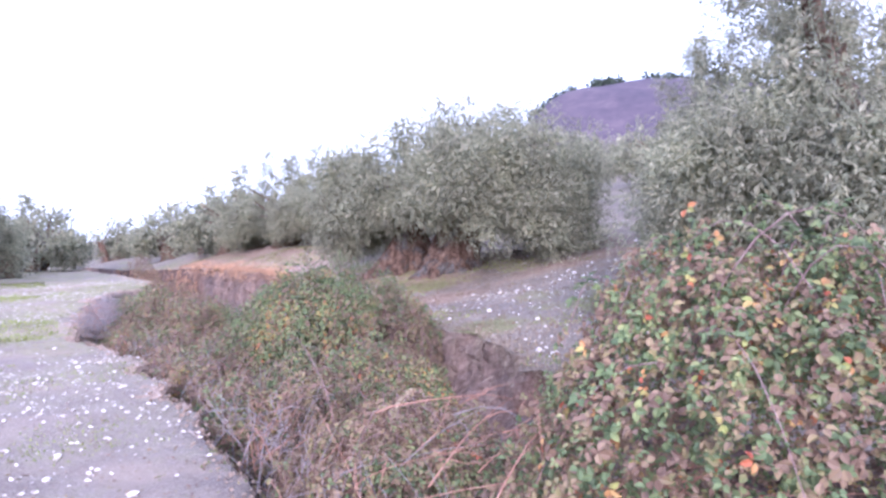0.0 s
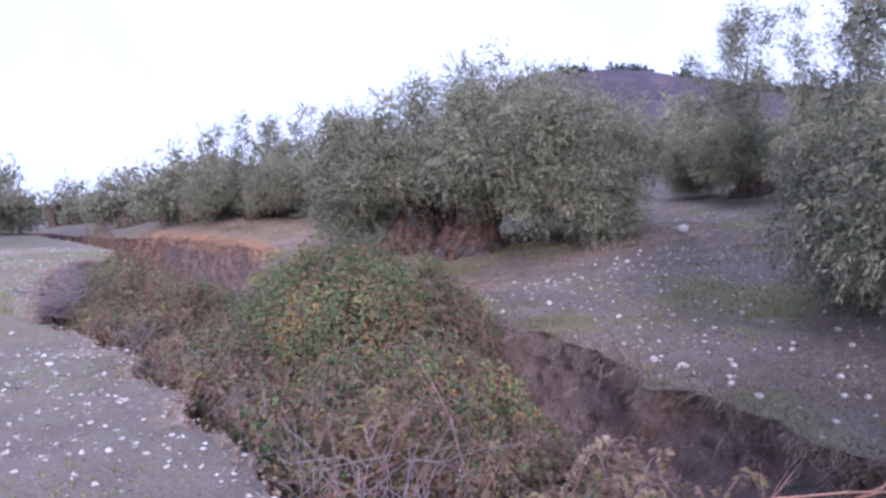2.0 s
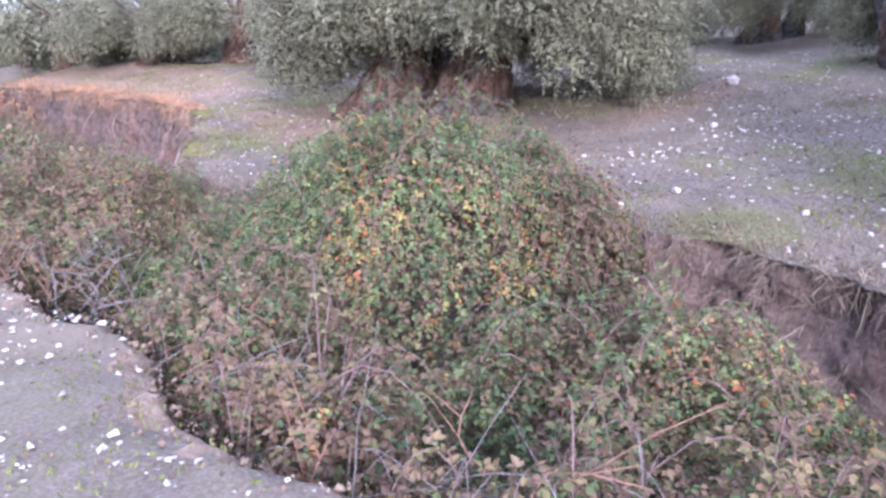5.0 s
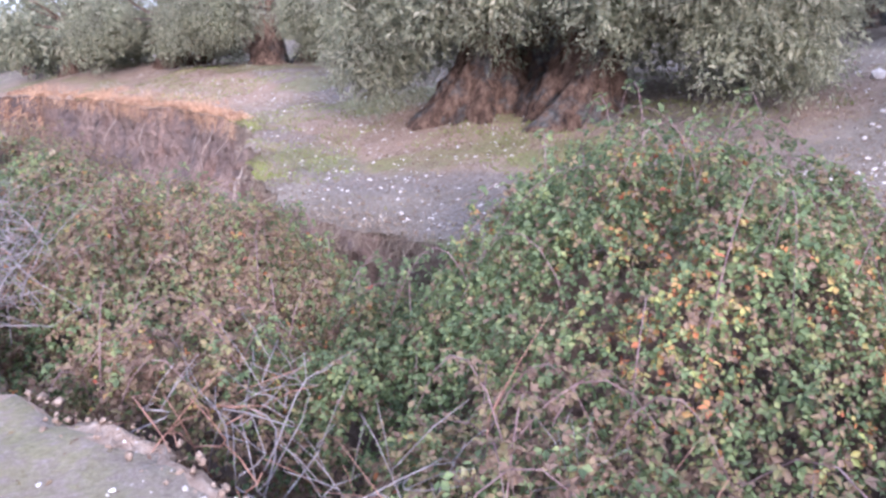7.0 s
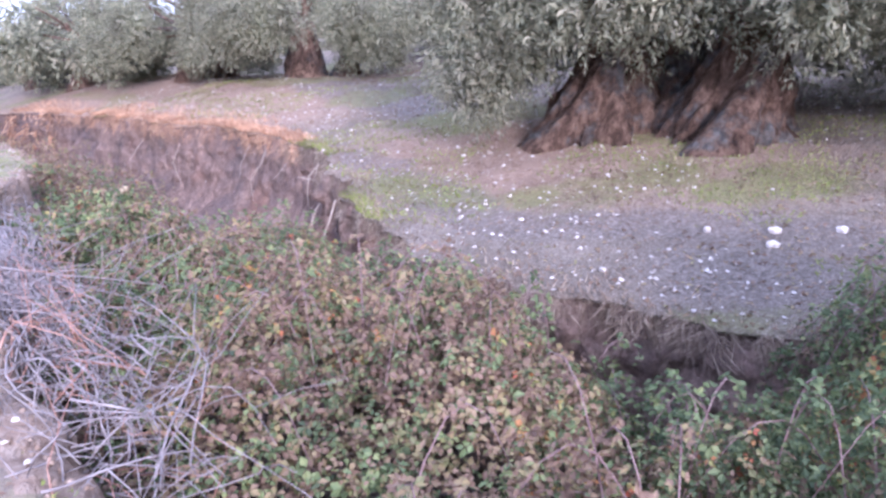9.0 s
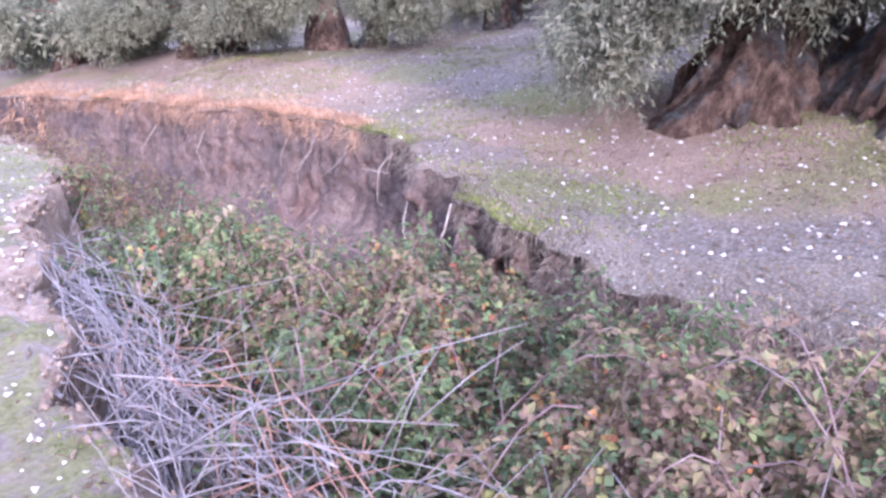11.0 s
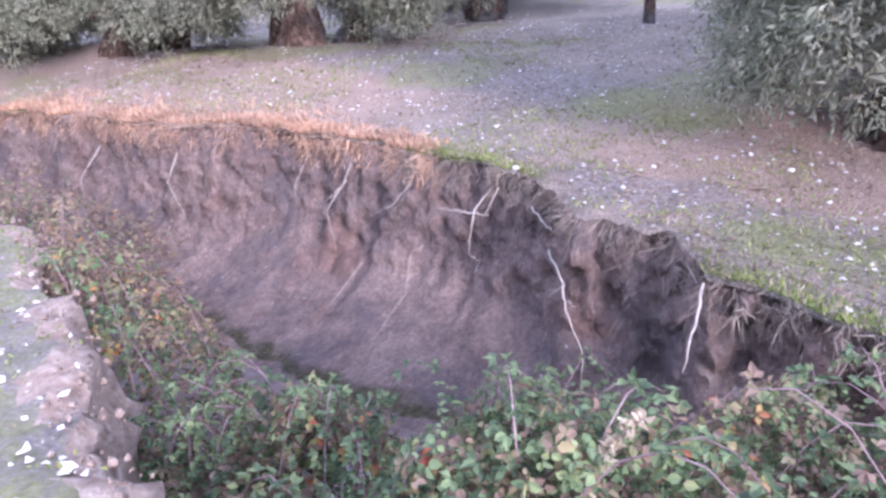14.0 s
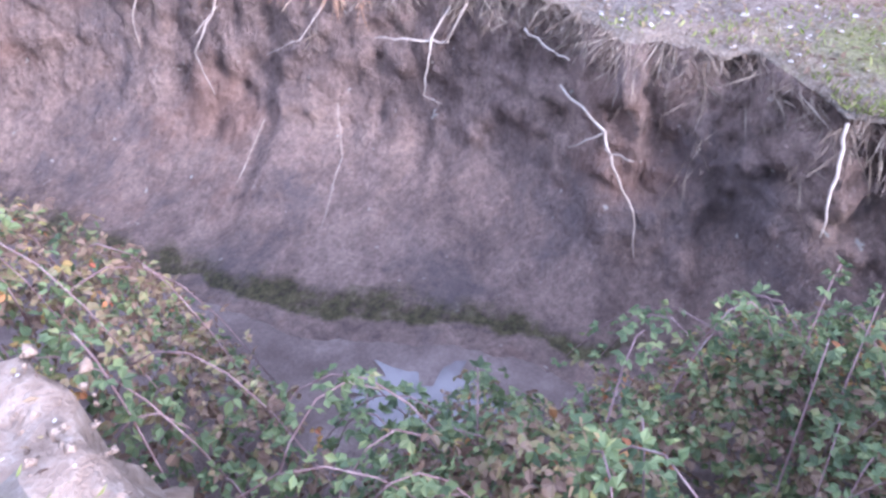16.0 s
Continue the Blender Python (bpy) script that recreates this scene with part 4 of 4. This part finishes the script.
def fringe(name, lo, hi, per_m, length, mat, label, seed, drop=(0.0, 0.12), width=0.005):
    r = np.random.RandomState(seed)
    n = int((hi - lo) * per_m)
    y = r.uniform(lo, hi, n)
    # blades grow from tufts
    tufts = r.uniform(lo, hi, max(4, n // 28))
    reach_of, lean_of = 0.35 + 1.3 * r.rand(len(tufts)) ** 1.6, 0.5 * r.normal(size=len(tufts))
    at = r.randint(0, len(tufts), n)
    y = np.where(r.rand(n) < 0.8, tufts[at] + 0.035 * r.normal(size=n), y)
    f = r.uniform(drop[0], drop[1], n) * (0.5 + r.rand(len(tufts))[at])
    f = np.clip(f, 0, 1)
    x, z = wall_right(y, f)
    out = 0.01 + 0.05 * r.rand(n)
    place = np.stack([x - out * 0.5, y, z + 0.02], -1)
    along = np.stack([-0.35 - 0.5 * r.rand(n), 0.65 * r.normal(size=n) + lean_of[at], -0.9 + 0.5 * r.normal(size=n)], -1)
    L = length * (0.35 + 0.9 * r.rand(n) ** 1.5) * reach_of[at]
    normal = unit(np.stack([-np.ones(n), 0.8 * r.normal(size=n), 0.3 * np.ones(n)], -1))
    v, fc = leaf_cloud(place, along, normal, L, width * (0.6 + 0.9 * r.rand(n)), 0.05)
    return tagged(mesh_object(name, v, fc, mat, shade=False), label, "dry grass", kind="stuff")


fringe("hanging_turf", 4, 23.0, 620, 0.17, DRY_GRASS, "dry grass and rootlets hanging over the bank's edge", 21)
fringe("hanging_turf", 22.0, 34, 520, 0.19, ORANGE_LIT_GRASS, "dry grass in orange-lit colours hanging over the bank's edge", 22, (0.0, 0.12), 0.006)
fringe("rootlets", 17, 30, 70, 0.22, DRY_GRASS, "fine rootlets hanging on the bank's face", 23, (0.03, 0.4), 0.004)
fringe("hanging_turf", 33, 50, 140, 0.35, ORANGE_LIT_GRASS, "dry growth in orange-lit colours covering the far bank", 24, (0.0, 0.8), 0.03)


fringe("hanging_straw", 5, 12, 170, 0.26, DRY_GRASS, "grey dead stalks hanging down the bank's face", 25, (0.0, 0.6), 0.006)


def dry_sprig(x, y, z):
    """A dead upright sprig with pale curled leaves."""
    sprig = empty_thing("dry_sprig", (0, 0, 0), "pale dead sprig with curled cream leaves", "plant")
    g = random.Random(91)
    pts = [(x + 0.25 * f, y - 0.12 * f * f, z + 0.62 * f - 0.25 * f * f) for f in (0, 0.2, 0.4, 0.6, 0.8, 1.0)]
    v, f = tube(pts, [0.006, 0.0055, 0.005, 0.004, 0.003, 0.002], 5)
    mesh_object("stem", v, f, CANE, parent=sprig)
    r = np.random.RandomState(92)
    base = np.array([Vector(pts[k]).lerp(Vector(pts[k + 1]), g.random())[:] for k in range(5) for _ in range(22)])
    d = unit(r.normal(size=base.shape) + np.array([0, 0, -0.3]))
    v, f = leaf_cloud_fine(base, d, r.normal(size=base.shape), 0.028 + 0.018 * r.rand(len(base)), 0.018 + 0.008 * r.rand(len(base)), 0.35)
    mesh_object("curled_leaves", v, f, PALE_LEAF, parent=sprig, shade=False)


dry_sprig(2.45, 5.35, -0.1)
dry_sprig(2.33, 18.55, 0.05)


def rim_tufts(name, ys, edge, inward, mat, count, h, label, seed):
    r = np.random.RandomState(seed)
    y = r.uniform(ys[0], ys[1], count)
    y = y[wave(y, 5.0, 1.1, 2) + 0.9 * r.rand(count) > 0.25]
    n = len(y)
    d = r.rand(n) ** 2 * inward
    x = edge(y) + d
    z = right_z(x, y) if inward > 0 else left_z(x, y)
    along = np.stack([0.6 * r.normal(size=n) - 0.3 * np.sign(inward), 0.6 * r.normal(size=n), np.ones(n)], -1)
    v, f = leaf_cloud(np.stack([x, y, z - 0.01], -1), along, r.normal(size=(n, 3)), h * (0.5 + r.rand(n)), 0.007 + 0.006 * r.rand(n))
    return tagged(mesh_object(name, v, f, mat, shade=False), label, "grass", kind="stuff")


rim_tufts("rim_grass", (20.4, 22.6), right_rim, 0.22, GREEN_GRASS, 2600, 0.05, "bright mossy grass along the bank's edge", 31)
rim_tufts("rim_grass", (17.6, 19.0), right_rim, 0.25, GREEN_GRASS, 1200, 0.05, "bright mossy grass along the bank's edge", 32)
rim_tufts("rim_straw", (4, 34), right_rim, 0.35, DRY_GRASS, 7000, 0.07, "short dry straw along the bank's edge", 33)
rim_tufts("rim_straw", (24, 36), right_rim, 0.9, ORANGE_LIT_GRASS, 5000, 0.13, "dry straw in orange-lit colours on the far bank", 34)
rim_tufts("rim_straw", (22.2, 34), right_rim, 0.4, ORANGE_LIT_GRASS, 14000, 0.10, "turf in pale orange-lit colours along the bank's edge", 35)


def sward(name, mat, count, box, cut, scale, h, label, seed, side=1, width=0.006):
    """Short blades in patches on one side of the gully."""
    r = np.random.RandomState(seed)
    x, y = r.uniform(box[0], box[1], count), r.uniform(box[2], box[3], count)
    keep = wave(x + seed * 3, y, scale, 3) > cut
    keep &= (x > right_rim(y) + 0.03) if side > 0 else (x < left_rim(y) - 0.03)
    x, y = x[keep], y[keep]
    n = len(x)
    z = right_z(x, y) if side > 0 else left_z(x, y)
    along = np.stack([0.8 * r.normal(size=n), 0.8 * r.normal(size=n), np.ones(n)], -1)
    v, f = leaf_cloud(np.stack([x, y, z - 0.005], -1), along, r.normal(size=(n, 3)), h * (0.5 + r.rand(n)), width * (0.7 + r.rand(n)))
    return tagged(mesh_object(name, v, f, mat, shade=False), label, "grass", kind="stuff")


sward("grass_patch", GREEN_GRASS, 60000, (4.6, 13, 5, 30), 0.42, 0.55, 0.045, "patchy short green grass under the olive trees", 41, 1, 0.011)
sward("grass_patch", GREEN_GRASS, 50000, (-4, 3.2, 3, 26), 0.30, 0.8, 0.03, "thin low green growth on the stony path", 42, -1, 0.009)
sward("grass_verge", GREEN_GRASS, 60000, (-8, 0.4, 13, 32), 0.1, 0.4, 0.04, "green grass beside the path", 43, -1, 0.016)
sward("dry_stubble", DRY_GRASS, 45000, (4.6, 13, 5, 30), 0.0, 0.7, 0.045, "dry stubble on the grove's ground", 44, 1, 0.007)


def litter(name, count, box, side, mat, size, label, seed):
    r = np.random.RandomState(seed)
    x, y = r.uniform(box[0], box[1], count), r.uniform(box[2], box[3], count)
    keep = (x > right_rim(y) + 0.02) if side > 0 else (x < left_rim(y) - 0.02)
    x, y = x[keep], y[keep]
    n = len(x)
    z = (right_z(x, y) if side > 0 else left_z(x, y)) + 0.006 + 0.008 * r.rand(n)
    along = np.stack([r.normal(size=n), r.normal(size=n), 0.25 * r.normal(size=n)], -1)
    v, f = leaf_cloud(np.stack([x, y, z], -1), along, np.array([0, 0, 1.0]) + 0.4 * r.normal(size=(n, 3)), size * (0.5 + r.rand(n)), size * 0.4 * (0.6 + r.rand(n)))
    return tagged(mesh_object(name, v, f, mat, shade=False), label, "leaf litter", kind="stuff")


litter("leaf_litter", 42000, (4.4, 14, 4, 31), 1, BROWN_LEAF, 0.05, "brown fallen leaves strewn over the ground", 51)
litter("leaf_litter", 12000, (-3, 3.3, 3, 26), -1, BROWN_LEAF, 0.03, "brown fallen leaves strewn on the path", 52)


# ---- stones ----
def stone_mesh(seed):
    g = random.Random(seed)
    bm = bmesh.new()
    bmesh.ops.create_icosphere(bm, subdivisions=1, radius=0.5)
    flat = g.uniform(0.55, 0.85)
    for v in bm.verts:
        v.co *= g.uniform(0.78, 1.12)
        v.co.x *= g.uniform(1.0, 1.15)
        v.co.z *= flat
    me = bpy.data.meshes.new("stone")
    bm.to_mesh(me)
    bm.free()
    me.materials.append(STONE)
    return me


STONES = [stone_mesh(k) for k in range(8)]


def stone(x, y, size, k, turn):
    ob = new("stone", STONES[k % 8])
    ob.matrix_basis = pose(x, y, land_z(x, y) + size * 0.16, 0, 0, turn) @ Matrix.Diagonal((size, size * 0.8, size, 1))
    return tagged(ob, "pale limestone lying on the earth", "stone", "pale stones on the ground")


for k, (x, y, size) in enumerate(((12.84, 12.65, 0.3), (6.79, 10.23, 0.15), (5.65, 7.4, 0.10), (5.6, 7.0, 0.13), (5.4, 6.34, 0.10), (9.58, 11.29, 0.14), (6.04, 13.95, 0.12),
                                   (6.35, 14.05, 0.14), (6.13, 14.56, 0.09), (4.94, 14.87, 0.09), (6.6, 21.0, 0.08), (7.42, 18.78, 0.08), (6.49, 19.92, 0.08), (6.6, 13.6, 0.12))):
    stone(x, y, size, k, k * 47)
g = random.Random(8)
made = 0
while made < 290:
    if made % 4 == 0:   # the stony strip that leads up from the bank
        f = g.random()
        x, y = 6.9 + 4.6 * f + g.gauss(0, 0.3), 11.75 - 1.9 * f * (1 - f) * 1.4 + g.gauss(0, 0.16 + 0.5 * f)
    elif made % 4 < 3:
        x, y = (g.uniform(5.0, 12), g.uniform(4.5, 12)) if made % 8 < 3 else (g.gauss(6.6, 0.9), g.gauss(7.4, 1.0))
    else:
        x, y = g.uniform(4.6, 14), g.uniform(13, 30)
    if x > float(right_rim(y)) + 0.12 and (x - 9.3) ** 2 + (y - 16.7) ** 2 > 4.5:
        stone(x, y, 0.026 + 0.062 * g.random() ** 2.2, made, g.uniform(0, 360))
        made += 1
made = 0
while made < 90:
    y = g.uniform(4, 26)
    x = float(left_rim(y)) - 0.08 - 2.6 * g.random()
    stone(x, y, 0.03 + 0.05 * g.random() ** 2, made, g.uniform(0, 360))
    made += 1


def gravel(name, count, box, side, lo, hi, label, seed):
    r = np.random.RandomState(seed)
    x, y = r.uniform(box[0], box[1], count), r.uniform(box[2], box[3], count)
    keep = ((x > right_rim(y) + 0.03) if side > 0 else (x < left_rim(y) - 0.03)) & (wave(x, y + 9, 0.6, 3) + 0.8 * r.rand(count) > 0.2)
    x, y = x[keep], y[keep]
    n = len(x)
    z = right_z(x, y) if side > 0 else left_z(x, y)
    s = lo + (hi - lo) * r.rand(n) ** 2.5
    corners = np.array([[1, 0, 0], [0.2, 0.9, 0.05], [-0.9, 0.3, 0], [-0.3, -0.9, 0.05], [0.5, 0.4, 0.55], [-0.4, -0.1, 0.6]])
    a = r.uniform(0, 6.28, n)
    c, sn = np.cos(a)[:, None], np.sin(a)[:, None]
    base = corners[None] * (1 + 0.35 * r.normal(size=(n, 6, 1)))
    px = base[..., 0] * c - base[..., 1] * sn
    py = base[..., 0] * sn + base[..., 1] * c
    v = np.stack([px, py, base[..., 2]], -1) * s[:, None, None] + np.stack([x, y, z + 0.002], -1)[:, None]
    faces = np.array([[0, 1, 4], [1, 2, 5], [1, 5, 4], [2, 3, 5], [3, 0, 4], [3, 4, 5]])
    f = (np.arange(n)[:, None, None] * 6 + faces[None]).reshape(-1, 3)
    return tagged(mesh_object(name, v.reshape(-1, 3), f, STONE, shade=False), label, "gravel", kind="stuff")


gravel("gravel", 16000, (4.4, 17, 4, 32), 1, 0.006, 0.032, "pale pebbles scattered over the grove's ground", 61)
gravel("gravel", 21000, (-4, 3.4, 2.5, 28), -1, 0.005, 0.026, "pale pebbles scattered over the path", 62)


def rim_clods(name, edge, height, ys, count, reach, mat, label, seed):
    """Crumbled lumps of earth along a rim."""
    r = np.random.RandomState(seed)
    y = r.uniform(ys[0], ys[1], count)
    x = edge(y) + reach * (r.rand(count) ** 1.5 - 0.25)
    z = height(np.where(reach > 0, np.maximum(x, edge(y)), np.minimum(x, edge(y))), y)
    over = np.clip((edge(y) - x) * np.sign(reach), 0, 1)
    z = z - over * 3.0 * r.rand(count)
    s_ = 0.005 + 0.018 * r.rand(count) ** 2.5
    shape = np.array([[1, 0, 0], [0, 1, 0], [-1, 0, 0], [0, -1, 0], [0, 0, 1], [0, 0, -1]], float)
    v = shape[None] * (0.75 + 0.5 * r.rand(count, 6, 1)) + 0.2 * r.normal(size=(count, 6, 3))
    v = v * s_[:, None, None] + np.stack([x, y, z], -1)[:, None]
    tri = np.array([[0, 1, 4], [1, 2, 4], [2, 3, 4], [3, 0, 4], [1, 0, 5], [2, 1, 5], [3, 2, 5], [0, 3, 5]])
    f = (np.arange(count)[:, None, None] * 6 + tri[None]).reshape(-1, 3)
    return tagged(mesh_object(name, v.reshape(-1, 3), f, mat), label, "earth", kind="stuff")


rim_clods("earth_clods", left_rim, left_z, (3, 27), 1500, -0.22, RIM_CLAY, "crumbled pale earth along the near rim", 71)


# ---- the gully's bed ----
def build_puddle():
    verts, faces = [(4.45, 21.0, -1.6)], []
    for k in range(48):
        a = 2 * math.pi * k / 48
        r = 0.36 + 0.2 * float(wave(1.6 * math.cos(a) + 4, 1.6 * math.sin(a), 2.3, 3))
        verts.append((4.45 + 0.85 * r * math.cos(a), 21.0 + 1.3 * r * math.sin(a), -1.6))
        faces.append((0, 1 + k, 1 + (k + 1) % 48))
    m = Mat("muddy_water", 0.12, 0.5)
    col = m.ramp(m.noise(3, 4), (0.4, (0.10, 0.085, 0.09)), (0.6, (0.16, 0.14, 0.145)))
    return tagged(mesh_object("water", verts, faces, m.done(col, m.noise(5, 2), 0.04, 0.01)), "still muddy puddle on the gully's bed", "water", kind="structure")


build_puddle()


def build_scrap():
    bm = bmesh.new()
    bmesh.ops.create_grid(bm, x_segments=9, y_segments=7, size=0.5)
    for v in bm.verts:
        v.co = Vector((v.co.x * 0.13, v.co.y * 0.09, 0.035 * float(wave(v.co.x * 4, v.co.y * 4, 1.0, 3)) + 0.03 * (1 - 4 * v.co.x ** 2)))
    me = bpy.data.meshes.new("plastic_scrap")
    bm.to_mesh(me)
    bm.free()
    me.materials.append(WHITE_SCRAP)
    ob = new("plastic_scrap", me)
    x, y = 2.84, 6.78
    ob.matrix_basis = pose(x, y, float(bramble_top(np.array(x), np.array(y))) - 0.02, 18, -14, 30)
    mod = ob.modifiers.new("thickness", "SOLIDIFY")
    mod.thickness = 0.003
    return tagged(ob, "crumpled white plastic scrap caught on the brambles", "litter")


build_scrap()


def build_far_woods():
    """Dark trees along the hill's crest."""
    r = np.random.RandomState(77)
    a = np.radians(r.uniform(36, 62, 260))
    d = 352 + 20 * r.rand(260)
    deg = np.degrees(a)
    crest = -2 + (56 + 22 * np.exp(-(((deg - 46) / 14) ** 2))) * smooth(24, 41, deg)
    n = 40
    centre = np.stack([d * np.sin(a), d * np.cos(a), crest + 1.0], -1)
    keep = wave(deg, 1.0, 0.6, 2) > -0.1
    centre = np.repeat(centre[keep], n, 0)
    m = len(centre)
    pos = centre + r.normal(size=(m, 3)) * np.array([2.0, 2.0, 1.4])
    v, f = leaf_cloud(pos, r.normal(size=(m, 3)), r.normal(size=(m, 3)), np.full(m, 1.8), np.full(m, 1.1))
    return tagged(mesh_object("far_wood", v, f, FAR_WOOD, shade=False), "dark trees along the distant hill's crest", "trees", kind="stuff")


build_far_woods()
